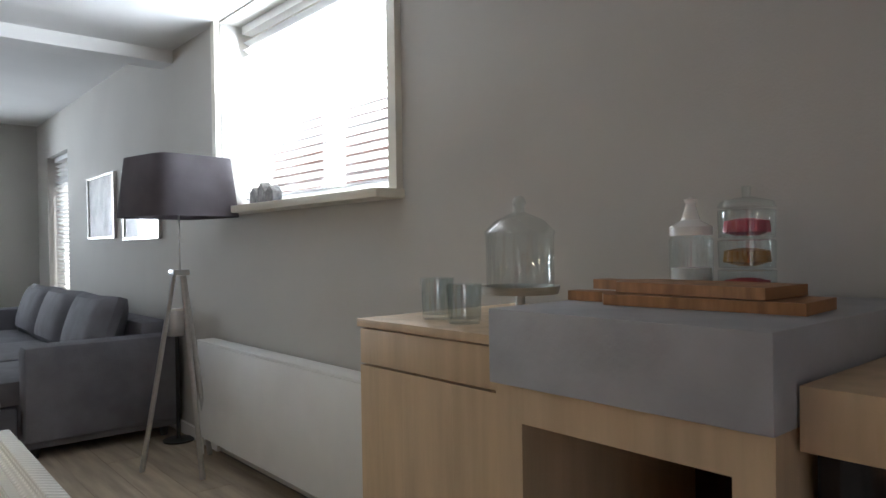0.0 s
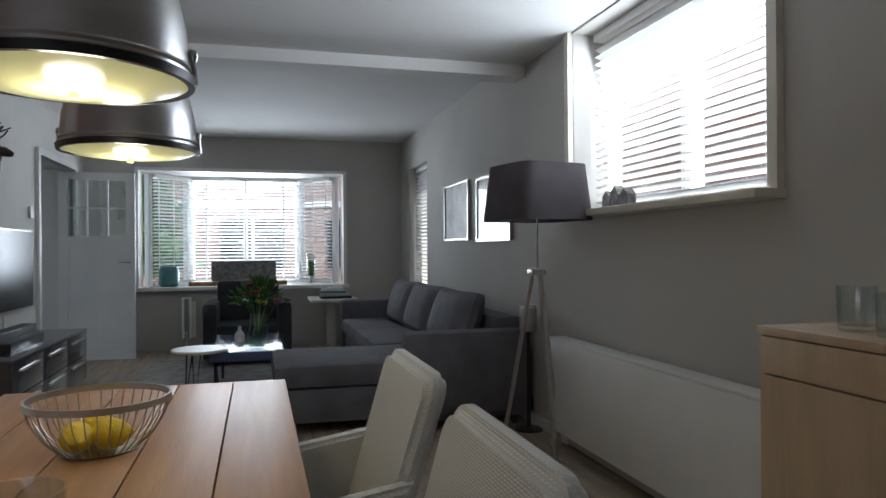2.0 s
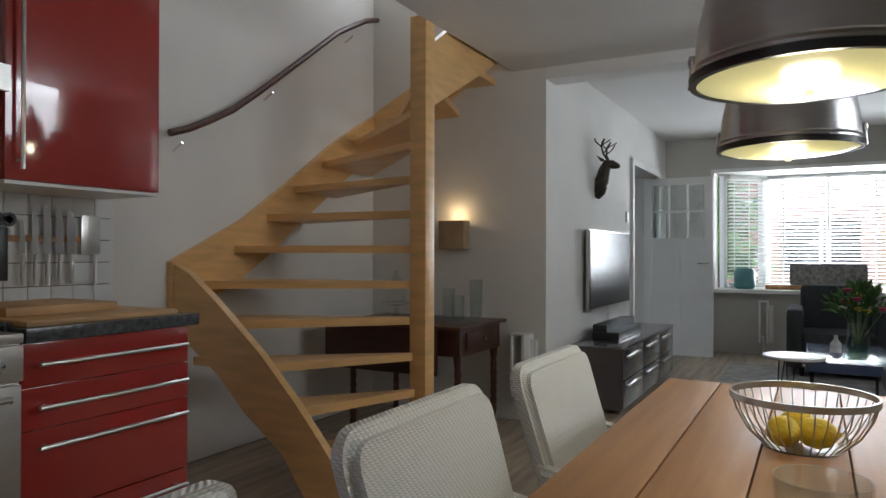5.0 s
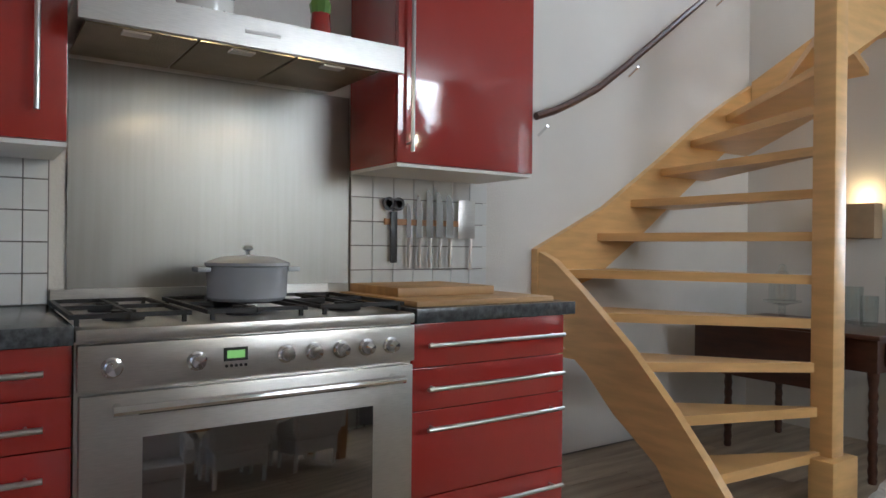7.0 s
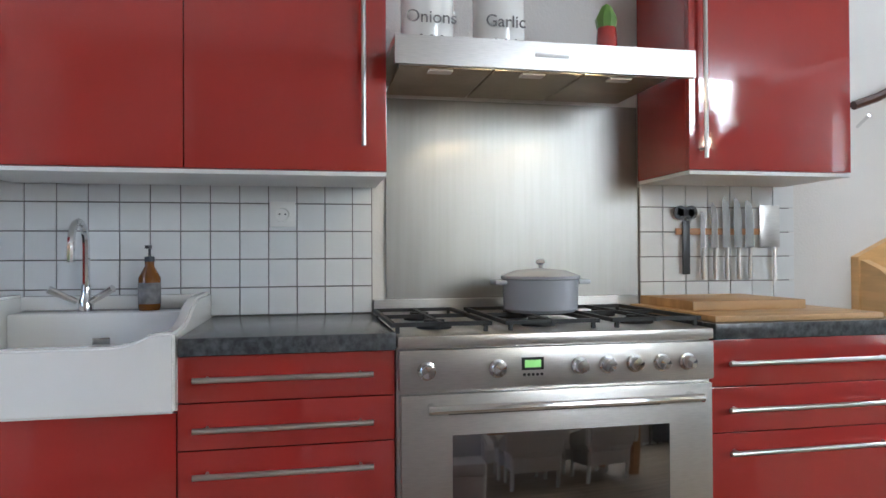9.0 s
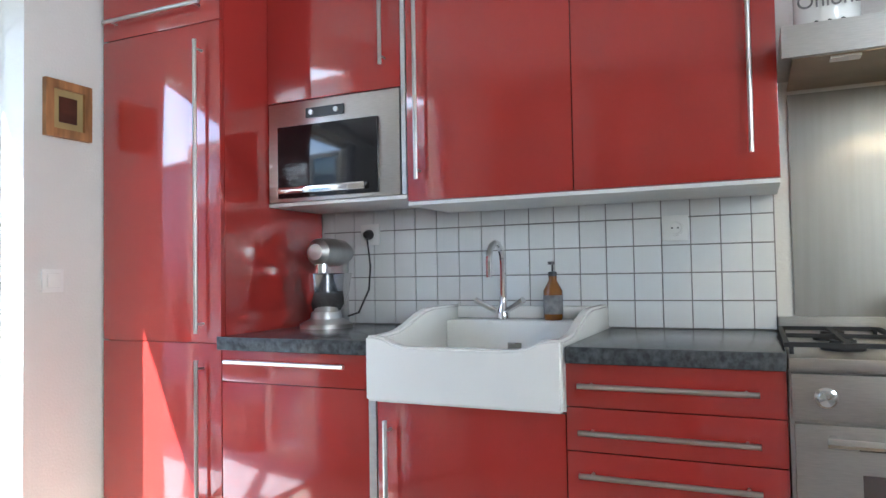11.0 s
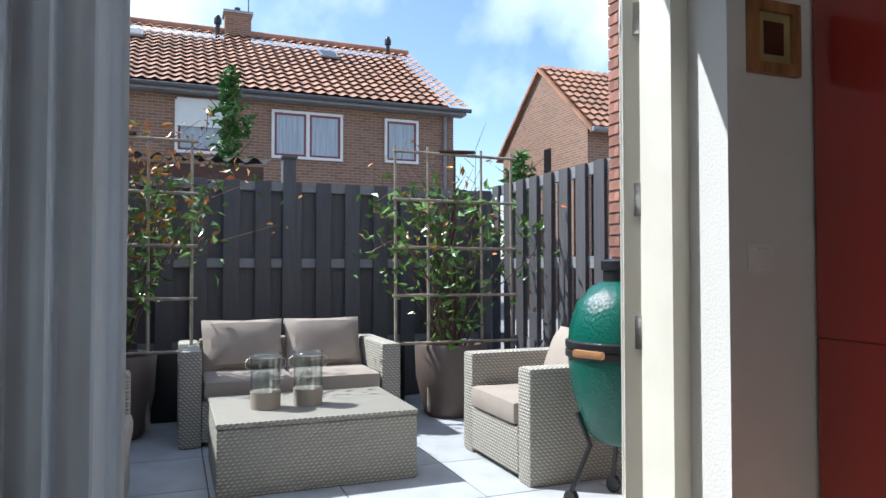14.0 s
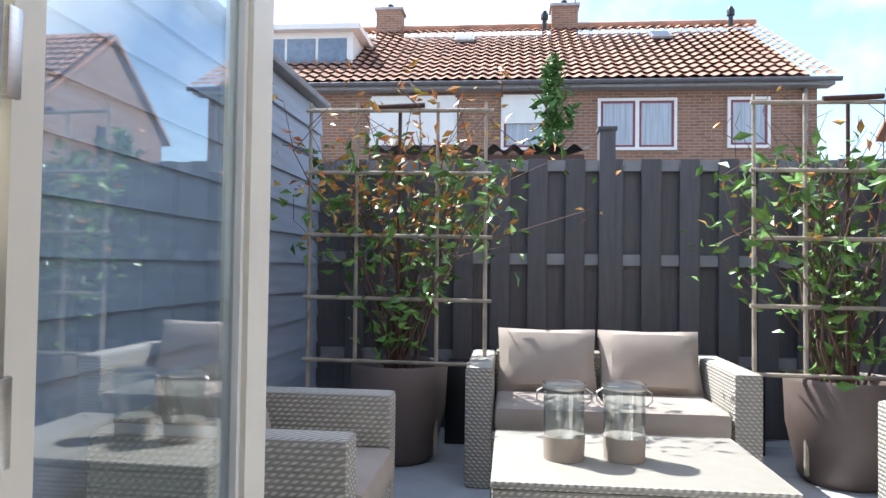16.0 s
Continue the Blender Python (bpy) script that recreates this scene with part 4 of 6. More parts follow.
# ---- dining ----
t = thing("dining_table", "long plank dining table of warm brown wood", "table", (0, 0, 0))
for i in range(5):
    x0 = 1.665 + i * 0.1535
    part("plank", B(x0 + 0.0015, x0 + 0.152, 1.32, 3.03, 0.725, 0.76, bevel=0.003), TABLEW, t)
part("apron", B(1.72, 2.38, 1.39, 2.96, 0.63, 0.724), TABLEW, t)
for x in (1.68, 2.33):
    for y in (1.35, 2.92):
        part("leg", B(x, x + 0.085, y, y + 0.085, 0, 0.724, bevel=0.004), TABLEW, t)


def rounded(w, z0, z1, r, n=5):
    """Outline of a panel with rounded upper corners, a little narrower at the foot."""
    pts = [(-w * 0.92, z0), (w * 0.92, z0)]
    for c, a0 in ((w - r, 0), (-(w - r), 90)):
        pts += [(c + r * math.cos(radians(a0 + 90 * k / n)), z1 - r + r * math.sin(radians(a0 + 90 * k / n))) for k in range(n + 1)]
    return pts


chair = thing("dining_chair", "white woven loom dining armchair at the table", "chair", (1.57, 2.59, 0), "chairs round the table")
bk = prism(rounded(0.255, 0.40, 0.875, 0.055), "x", -0.03, 0.025)
bmesh.ops.bevel(bk, geom=[e for e in bk.edges if abs(e.verts[0].co.x - e.verts[1].co.x) < 1e-6], offset=0.018, segments=3, affect="EDGES")
for v in bk.verts:
    v.co.x -= 0.30 * (v.co.z - 0.42)
part("backrest", bk, LOOM, chair)
part("seat", B(-0.02, 0.46, -0.225, 0.225, 0.36, 0.455, bevel=0.03), LOOM, chair)
for s in (-1, 1):
    ar = prism([(-0.05, 0.44), (0.40, 0.44), (0.40, 0.53), (0.37, 0.57), (0.28, 0.60), (0.14, 0.615), (-0.075, 0.65)], "y", s * 0.245 - 0.028, s * 0.245 + 0.028)
    bmesh.ops.bevel(ar, geom=[e for e in ar.edges if abs(e.verts[0].co.y - e.verts[1].co.y) < 1e-6], offset=0.012, segments=3, affect="EDGES")
    part("armrest", ar, LOOM, chair)
    for x in (0.0, 0.4):
        part("leg", rod((x + 0.02, s * 0.205, 0), (x + 0.02, s * 0.205, 0.37), 0.016, 0.02), WHITE, chair)
part("skirt", B(-0.012, 0.445, -0.21, 0.21, 0.2, 0.36, bevel=0.012), LOOM, chair)
for x, y, a in ((1.57, 1.89, 0), (1.30, 1.19, 180), (2.60, 2.57, 180), (2.58, 1.84, 180)):
    copy_thing(chair, pose(x, y, 0, 0, 0, a))


def pendant(x, y, z, label):
    t = thing("pendant_lamp", label, "lamp", (x, y, z), "pendant lamps above the table")
    part("shade", lathe([(0.183, 0.0), (0.182, 0.02), (0.176, 0.09), (0.16, 0.16), (0.125, 0.225), (0.07, 0.262), (0.052, 0.27), (0.05, 0.33), (0.035, 0.35), (0, 0.352)], 48), ALU, t, "spun aluminium dome shade")
    part("hoop", lathe([(0.1835, 0.016), (0.186, 0.02), (0.1835, 0.024)], 48), ALU, t)
    part("rim", lathe([(0.178, -0.008), (0.189, -0.008), (0.191, 0.006), (0.184, 0.01), (0.178, -0.008)], 48), BLACK, t, "black rubber rim ring")
    part("diffuser", lathe([(0.178, -0.005), (0.15, -0.014), (0.085, -0.022), (0.0, -0.026)], 48), BULB, t, "glowing yellowish glass")
    part("finial", lathe([(0.008, -0.036), (0.008, -0.028), (0, -0.025)], 12), YELL, t)
    for a in (0, 90, 180):
        c, s = math.cos(radians(a)), math.sin(radians(a))
        part("clip", rod((0.19 * c, 0.19 * s, -0.004), (0.185 * c, 0.185 * s, 0.05), 0.0045), CHROME, t)
        part("clip_lug", lathe([(0.006, 0.035), (0.009, 0.045), (0.006, 0.056)], 10, (0.186 * c, 0.186 * s, 0)), CHROME, t)
    part("stem", rod((0, 0, 0.35), (0, 0, H1 - z), 0.006), BLACK, t)
    lamp("pendant_light", "POINT", Matrix.Translation((x, y, z - 0.07)), 1.1, 0.05, color=(1, 0.85, 0.6))


pendant(2.06, 2.11, 1.443, "aluminium industrial pendant lamp, lit")
pendant(2.0, 3.0, 1.447, "aluminium industrial pendant lamp, lit, farther along")
t = thing("wire_bowl", "round wire fruit bowl with steel rim", "bowl", (2.045, 2.36, 0.76))
part("rim", lathe([(0.13, 0.095), (0.135, 0.095), (0.135, 0.108), (0.13, 0.108), (0.13, 0.095)], 40), STEEL, t)
part("base", lathe([(0.07, 0), (0.075, 0.004), (0, 0.005)], 30), STEEL, t)
for i in range(36):
    a = 2 * math.pi * i / 36
    part("wire", tube([(r * math.cos(a), r * math.sin(a), z) for r, z in ((0.072, 0.004), (0.1, 0.03), (0.122, 0.068), (0.132, 0.1))], 0.0014, seg=5), STEEL, t)
for x, y, a in ((2.012, 2.32, 20), (2.07, 2.335, 100), (2.035, 2.395, 60)):
    l = lathe([(0, -0.045), (0.008, -0.04), (0.026, -0.02), (0.031, 0), (0.026, 0.02), (0.01, 0.036), (0, 0.045)], 16)
    tagged(part("lemon", l, LEMON), "yellow lemon in the wire bowl", "lemon", "lemons in the bowl").matrix_world = pose(x, y, 0.797, 90, 0, a)


def tumbler(name, x, y, z, r, h, label="clear drinking glass on the oak sideboard", cat="glass"):
    return tagged(part(name, lathe([(0, 0.004), (r * 0.85, 0.0), (r * 0.9, 0.01), (r, h), (r - 0.003, h), (r * 0.87, 0.012), (0, 0.012)], 28, (x, y, z)), GLASST), label, cat)


tumbler("glass_jar", 2.075, 1.76, 0.76, 0.055, 0.114, "clear glass candle jar on the table")

# ---- sideboard wall ----
t = thing("oak_sideboard", "pale oak cabinet with drawer and doors", "cabinet", (3.52, 1.735, 0))
part("body", B(0.02, 0.58, 0, 0.53, 0.0, 0.945), OAK, t)
part("top", B(-0.005, 0.58, -0.0, 0.535, 0.946, 0.966, bevel=0.002), OAK, t)
part("drawer_front", B(0, 0.019, 0.004, 0.527, 0.855, 0.942, bevel=0.002), OAK, t)
for i in range(3):
    part("door_board", B(0, 0.019, 0.004 + i * 0.1745, 0.1782 + i * 0.1745, 0.36, 0.85), OAK, t)
part("drawer_front", B(0, 0.019, 0.004, 0.527, 0.02, 0.355, bevel=0.002), OAK, t)
t = thing("oak_stand", "oak stand with open niche under a concrete block", "cabinet", (3.47, 1.21, 0))
for y0, y1 in ((0.0, 0.06), (0.455, 0.52)):
    part("side_panel", B(0, 0.62, y0, y1, 0, 0.888), OAK, t)
part("top_rail", B(0, 0.62, 0.06, 0.455, 0.82, 0.888), OAK, t)
part("shelf", B(0.01, 0.62, 0.06, 0.455, 0.5, 0.53), OAK, t)
# back of the open niche, much darker than the oak around it
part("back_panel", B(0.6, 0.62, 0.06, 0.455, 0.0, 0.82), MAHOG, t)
tagged(part("concrete_block", B(3.455, 4.1, 1.205, 1.733, 0.889, 1.028, bevel=0.004), CONCRETE), "smooth grey concrete basin block", "block")
t = thing("oak_side_cabinet", "oak worktop above a built-in black oven", "cabinet", (3.52, 0.55, 0))
part("top", B(0, 0.6, 0, 0.65, 0.86, 0.95, bevel=0.002), OAK, t)
part("oven", B(0.03, 0.58, 0.02, 0.64, 0.1, 0.859, bevel=0.004), TVM, t, "black glass oven front")
part("plinth", B(0.05, 0.58, 0, 0.65, 0, 0.1), OAK, t)
tumbler("white_vase", 3.78, 0.98, 0.95, 0.06, 0.3, "tall white vase on the oak top", "vase").data.materials[0] = CERAMIC
for i, (x, y, z, L, w, a) in enumerate(((3.72, 1.49, 1.029, 0.48, 0.15, 94), (3.74, 1.5, 1.051, 0.40, 0.14, 86))):
    o = prism([(-L / 2, -w / 2), (L * 0.25, -w / 2), (L * 0.32, -0.025), (L / 2, -0.02), (L / 2, 0.02), (L * 0.32, 0.025), (L * 0.25, w / 2), (-L / 2, w / 2)], "z", 0, 0.02)
    tagged(part("serving_board", o, OLIVE), "brown wooden serving board with a handle", "board", "stacked serving boards").matrix_world = pose(x, y, z, 0, 0, a)
tumbler("drinking_glass", 3.64, 2.10, 0.967, 0.042, 0.1)
tumbler("drinking_glass", 3.62, 1.98, 0.967, 0.042, 0.09)
t = thing("cake_dome", "glass cloche with knob on a footed metal stand", "cloche", (3.83, 2.0, 0.967))
part("stand", lathe([(0.05, 0), (0.05, 0.006), (0.012, 0.012), (0.012, 0.05), (0.095, 0.055), (0.1, 0.075), (0.097, 0.075), (0.09, 0.06), (0, 0.06)], 30), STEEL, t)
part("dome", lathe([(0.085, 0.065), (0.086, 0.2), (0.09, 0.21), (0.06, 0.24), (0.015, 0.26), (0.012, 0.27), (0.018, 0.285), (0.01, 0.3), (0, 0.302)], 30), GLASST, t)
for x, y, kind in ((3.95, 1.60, "jar"), (3.96, 1.48, "stack")):
    t = thing("glass_jar", "lidded glass jar of sugar" if kind == "jar" else "stacked glass jar of cookies", "jar", (x, y, 1.029))
    if kind == "jar":
        part("jar", lathe([(0.045, 0), (0.047, 0.12), (0.04, 0.13)], 24), GLASST, t)
        part("sugar", lathe([(0.043, 0.003), (0.043, 0.06), (0, 0.062)], 24), CERAMIC, t)
        part("lid", lathe([(0.045, 0.131), (0.045, 0.15), (0.02, 0.165), (0.01, 0.2), (0.015, 0.21), (0, 0.215)], 24), CERAMIC, t)
    else:
        for i in range(3):
            part("jar", lathe([(0.055, i * 0.062), (0.057, i * 0.062 + 0.056), (0.05, i * 0.062 + 0.058)], 24), GLASST, t)
            part("cookies", lathe([(0.02, i * 0.062 + 0.004), (0.048, i * 0.062 + 0.012), (0.045, i * 0.062 + 0.035), (0.02, i * 0.062 + 0.04), (0, i * 0.062 + 0.041)], 7), BISC if i == 1 else PINK, t)
        part("lid", lathe([(0.058, 0.187), (0.05, 0.2), (0.008, 0.21), (0.01, 0.23), (0, 0.232)], 24), GLASST, t)
for x, y in ((3.62, 1.34), (3.68, 1.42), (3.6, 1.44)):
    tumbler("wine_glass", x, y, 0.531, 0.035, 0.12, "clear glass in the niche")
tagged(part("speckled_bowl", lathe([(0.03, 0), (0.07, 0.04), (0.075, 0.08), (0.07, 0.08), (0, 0.02)], 24, (3.6, 1.57, 0.531)), MESH), "speckled black and white bowl", "bowl")


def radiator(label, x0, x1, y0, y1, z0, z1):
    t = thing("radiator", label, "radiator")
    part("panel", B(x0, x0 + 0.02, y0, y1, z0, z1 - 0.015, bevel=0.006), WHITE, t)
    part("panel", B(x1 - 0.02, x1, y0, y1, z0, z1 - 0.015, bevel=0.006), WHITE, t)
    part("grille", B(x0 - 0.002, x1, y0, y1, z1 - 0.014, z1, bevel=0.004), WHITE, t)
    part("bracket", B(x1, x1 + 0.045, y0 + 0.1, y0 + 0.14, z0, z1 - 0.05), WHITE, t)
    part("valve", rod((x0 + 0.04, y1, z0 + 0.06), (x0 + 0.04, y1 + 0.07, z0 + 0.06), 0.018), CERAMIC, t)
    part("pipe", rod((x0 + 0.04, y1 + 0.05, z0 + 0.06), (x0 + 0.04, y1 + 0.05, 0), 0.008), WHITE, t)


radiator("long white panel radiator under the window", 3.98, 4.08, 2.35, 4.56, 0.12, 0.65)
radiator("white panel radiator behind the armchair", 1.5, 1.6, 9.3, 9.4, 0.15, 0.62)
radiator("small white radiator beside the stairs", 0.28, 0.38, 5.05, 5.24, 0.2, 0.62)
t = thing("floor_lamp", "grey tripod floor lamp with grey fabric shade", "lamp", (3.80, 4.3, 0))
for x, y in ((-0.13, 0.23), (0.06, -0.1), (0.25, 0.28)):
    part("leg", rod((x, y, 0), (x * 0.12, y * 0.12, 1.03), 0.014, 0.012), ALU, t)
part("hub", B(-0.04, 0.04, -0.03, 0.05, 1.015, 1.045, bevel=0.005), ALU, t)
part("stem", rod((0, 0, 1.045), (0, 0, 1.5), 0.005), ALU, t)
b = bmesh.new()
ring = []
for z, w in ((1.305, 0.235), (1.60, 0.205)):
    ring.append([b.verts.new((math.copysign(abs(math.cos(a)) ** 0.35, math.cos(a)) * w, math.copysign(abs(math.sin(a)) ** 0.35, math.sin(a)) * w, z)) for a in [2 * math.pi * i / 48 for i in range(48)]])
for i in range(48):
    b.faces.new((ring[0][i], ring[0][(i + 1) % 48], ring[1][(i + 1) % 48], ring[1][i]))
bmesh.ops.solidify(b, geom=b.faces[:], thickness=0.004)
o = part("shade", b, SHADEF, t, "grey fabric shade with rounded corners")
o.matrix_basis = pose(0, 0, 0, 0, 0, 12)
t = thing("house_ornaments", "row of small grey ornament houses", "ornament", (4.16, 4.0, 1.361))
for i in range(3):
    part("house", prism([(-0.05 + i * 0.09, 0), (0.03 + i * 0.09, 0), (0.03 + i * 0.09, 0.07 + 0.02 * (i % 2)), (-0.01 + i * 0.09, 0.1 + 0.02 * (i % 2)), (-0.05 + i * 0.09, 0.07)], "x", -0.02, 0.03), MESH, t)


def picture(y0, y1, z0, z1):
    t = thing("framed_print", "framed print behind glass, thin silver frame", "picture", (4.118, y0, z0), "prints above the sofa")
    L, h = y1 - y0, z1 - z0
    b = B(-0.025, 0, 0, 0.018, 0, h)
    box(b, -0.025, 0, L - 0.018, L, 0, h)
    box(b, -0.025, 0, 0.018, L - 0.018, 0, 0.018)
    box(b, -0.025, 0, 0.018, L - 0.018, h - 0.018, h)
    part("frame", b, STEEL, t)
    part("print", B(-0.012, -0.002, 0.018, L - 0.018, 0.018, h - 0.018), PAPER, t)
    part("glass", B(-0.018, -0.015, 0.018, L - 0.018, 0.018, h - 0.018), GLASSP, t)


picture(6.52, 7.3, 1.24, 1.76)
picture(5.5, 6.29, 1.22, 1.74)

# ---- living ----
t = thing("corner_sofa", "grey velvet corner sofa with a chaise", "sofa")
part("base", B(3.24, 4.08, 5.12, 8.3, 0.06, 0.3, bevel=0.02), SOFAF, t)
part("chaise_base", B(2.47, 3.24, 5.27, 6.1, 0.06, 0.28, bevel=0.03), SOFAF, t)
part("chaise_cushion", B(2.44, 3.5, 5.27, 6.12, 0.281, 0.43, bevel=0.045), SOFAF, t)
part("armrest", B(3.24, 4.08, 5.08, 5.26, 0.1, 0.63, bevel=0.04), SOFAF, t)
part("armrest", B(3.2, 4.08, 8.16, 8.36, 0.1, 0.63, bevel=0.04), SOFAF, t)
part("back", B(3.9, 4.09, 5.27, 8.15, 0.1, 0.7, bevel=0.04), SOFAF, t)
for i in range(2):
    part("seat_cushion", B(3.2, 3.9, 6.13 + i * 1.01, 7.13 + i * 1.01, 0.3, 0.44, bevel=0.04), SOFAF, t)
for i, y in enumerate((5.8, 6.7, 7.55)):
    part("back_cushion", pillow(bmesh.new(), (3.76, y, 0.64), 0.44, 0.88, 0.24, Matrix.Rotation(radians(-72), 4, "Y")), SOFAF, t)
for x, y in ((2.52, 5.32), (3.3, 8.25), (4.0, 5.18), (3.3, 5.18)):
    part("foot", lathe([(0.02, 0), (0.03, 0.06)], 10, (x, y, 0)), BLACK, t)
t = thing("round_speaker", "small white and silver round speaker on a stand", "speaker", (4.02, 4.98, 0))
part("body", lathe([(0.052, 0.63), (0.056, 0.64), (0.056, 0.77), (0.05, 0.78), (0, 0.782)], 28), ALU, t)
part("cap", lathe([(0.054, 0.7805), (0.05, 0.795), (0, 0.797)], 28), CERAMIC, t)
part("stand", rod((0, 0, 0.015), (0, 0, 0.63), 0.012), BLACK, t)
part("foot", lathe([(0.09, 0), (0.09, 0.01), (0.02, 0.016), (0, 0.016)], 24), BLACK, t)
t = thing("coffee_table", "low coffee table with a blue grey top", "table")
part("tabletop", B(2.0, 2.54, 6.22, 7.42, 0.33, 0.4, bevel=0.004), BLUE, t)
for x in (2.04, 2.5):
    for y in (6.28, 7.36):
        part("leg", rod((x, y, 0), (x, y, 0.33), 0.012), BLACK, t)
t = thing("round_side_table", "small round white table on hairpin legs", "table", (1.93, 6.3, 0))
part("tabletop", lathe([(0.2, 0.41), (0.205, 0.42), (0.2, 0.43), (0, 0.43)], 36), WHITE, t)
for a in (20, 140, 260):
    c, s = math.cos(radians(a)), math.sin(radians(a))
    part("leg", tube([(0.1 * c - 0.03 * s, 0.1 * s + 0.03 * c, 0.41), (0.15 * c, 0.15 * s, 0), (0.1 * c + 0.03 * s, 0.1 * s - 0.03 * c, 0.41)], 0.005), BLACK, t)
t = thing("flower_vase", "glass vase with a mixed flower bouquet", "vase", (2.35, 7.0, 0.401))
part("vase", lathe([(0.07, 0), (0.085, 0.03), (0.075, 0.12), (0.07, 0.22), (0.067, 0.22), (0.07, 0.12), (0, 0.01)], 24), GLASST, t)
part("water", lathe([(0.066, 0.012), (0.076, 0.03), (0.07, 0.11), (0, 0.11)], 20), clear("water_tint", (0.6, 0.75, 0.55)), t)
rnd = random.Random(4)


def leaf_spray(parent, name, n, pick, size, material, rnd):
    """Many small bent leaves, each two quads, joined."""
    v, f = [], []
    for _ in range(n):
        p, d = pick(rnd)
        d = d.normalized()
        s = Vector((rnd.gauss(0, 1), rnd.gauss(0, 1), rnd.gauss(0, 1))).cross(d).normalized()
        u = d.cross(s)
        L = size * rnd.uniform(0.6, 1.25)
        w = L * 0.22
        k = len(v)
        v += [p, p + d * L * 0.45 + s * w + u * w * 0.5, p + d * L * 0.45 - s * w + u * w * 0.5, p + d * L * 0.5, p + d * L - u * L * 0.12]
        f += [(k, k + 1, k + 3), (k, k + 3, k + 2), (k + 1, k + 4, k + 3), (k + 3, k + 4, k + 2)]
    me = bpy.data.meshes.new(name)
    me.from_pydata([tuple(q) for q in v], [], f)
    me.materials.append(material)
    ob = new(name, me)
    ob.parent = parent
    ob["kind"] = "stuff"
    return ob


def bouquet(r):
    a, e = r.uniform(0, 6.3), r.uniform(0.2, 1.4)
    q = Vector((math.cos(a) * math.cos(e), math.sin(a) * math.cos(e), math.sin(e)))
    return Vector((0, 0, 0.26)) + q * r.uniform(0.05, 0.24), q


leaf_spray(t, "leaves", 260, bouquet, 0.08, GREEN, rnd)
for i in range(14):
    p, q = bouquet(rnd)
    part("stem", rod((0, 0, 0.05), p, 0.003, seg=5), LEAF, t)
    part("bloom", lathe([(0.005, 0), (0.03, 0.015), (0.035, 0.03), (0.015, 0.035), (0, 0.03)], 9, tuple(p)), (PINK, LEMON, CERAMIC)[i % 3], t)
tagged(part("bottle_vase", lathe([(0.04, 0), (0.042, 0.06), (0.015, 0.1), (0.014, 0.13)], 18, (2.2, 6.85, 0.401)), CERAMIC), "small white bottle vase on the table", "vase")
t = thing("armchair", "anthracite fabric armchair facing the room", "armchair", (2.25, 8.35, 0))
part("seat", B(-0.3, 0.3, -0.35, 0.3, 0.12, 0.42, bevel=0.04), DARKF, t)
part("backrest", B(-0.32, 0.32, 0.22, 0.4, 0.12, 0.85, bevel=0.06), DARKF, t)
for s in (-1, 1):
    part("armrest", B(s * 0.36 - 0.07, s * 0.36 + 0.07, -0.36, 0.38, 0.08, 0.64, bevel=0.05), DARKF, t)
    part("foot", lathe([(0.015, 0), (0.025, 0.1)], 10, (s * 0.3, -0.28, 0)), BLACK, t)
t = thing("side_shelf", "white wall shelf with stacked books", "shelf", (3.15, 8.95, 0))
part("board", B(-0.22, 0.32, -0.2, 0.43, 0.57, 0.6, bevel=0.004), WHITE, t)
part("support", B(0.0, 0.1, 0.3, 0.42, 0, 0.57), WHITE, t)
for i in range(4):
    tagged(part("book", B(3.05, 3.4 - 0.03 * i, 8.85 + 0.02 * i, 9.1, 0.601 + i * 0.03, 0.629 + i * 0.03), (BLACK, PAPER, TEAL, CERAMIC)[i]), "book lying in a stack on the shelf", "book", "stacked books")
t = thing("tv_cabinet", "grey high-gloss low television cabinet", "cabinet", (0.464, 5.72, 0))
part("body", B(0, 0.385, 0, 1.93, 0.03, 0.455), GREYGL, t)
for i in range(3):
    for z0, z1 in ((0.04, 0.24), (0.245, 0.45)):
        o = part("drawer_front", B(0.386, 0.402, 0.003 + i * 0.643, 0.64 + i * 0.643, z0, z1, bevel=0.002), GREYGL, t)
        part("handle", B(0.4025, 0.42, 0.12 + i * 0.643, 0.52 + i * 0.643, z1 - 0.06, z1 - 0.045), STEEL, o)
part("top", B(0, 0.405, -0.005, 1.935, 0.456, 0.475, bevel=0.002), GREYGL, t)
t = thing("television", "flat black television hung on the wall", "television", (0.463, 6.06, 0.7))
part("bracket", B(0, 0.03, 0.5, 0.8, 0.2, 0.45), BLACK, t)
part("case", B(0.03, 0.06, 0, 1.3, 0, 0.64, bevel=0.004), STEEL, t)
part("screen", B(0.0605, 0.064, 0.012, 1.288, 0.015, 0.628), TVS, t)
part("cable", rod((0.012, 0.75, -0.22), (0.012, 0.75, 0.0), 0.01), WHITE, t)
tagged(part("sound_bar", B(0.55, 0.66, 6.05, 6.95, 0.541, 0.6, bevel=0.006), BLACK), "black sound bar on a media box", "speaker")
tagged(part("media_box", B(0.53, 0.74, 6.1, 6.85, 0.476, 0.54, bevel=0.004), BLACK), "black media box on the cabinet", "media player")
t = thing("deer_head", "dark bronze deer head wall ornament with antlers", "ornament", (0.46, 6.45, 1.78))
b = bmesh.new()
spine = [((0.004, -0.17), 0.03, 0.02), ((0.03, -0.12), 0.055, 0.045), ((0.05, -0.04), 0.06, 0.045), ((0.07, 0.05), 0.052, 0.04), ((0.1, 0.105), 0.046, 0.042), ((0.14, 0.10), 0.036, 0.032), ((0.18, 0.085), 0.024, 0.022), ((0.2, 0.078), 0.012, 0.014)]
rings = []
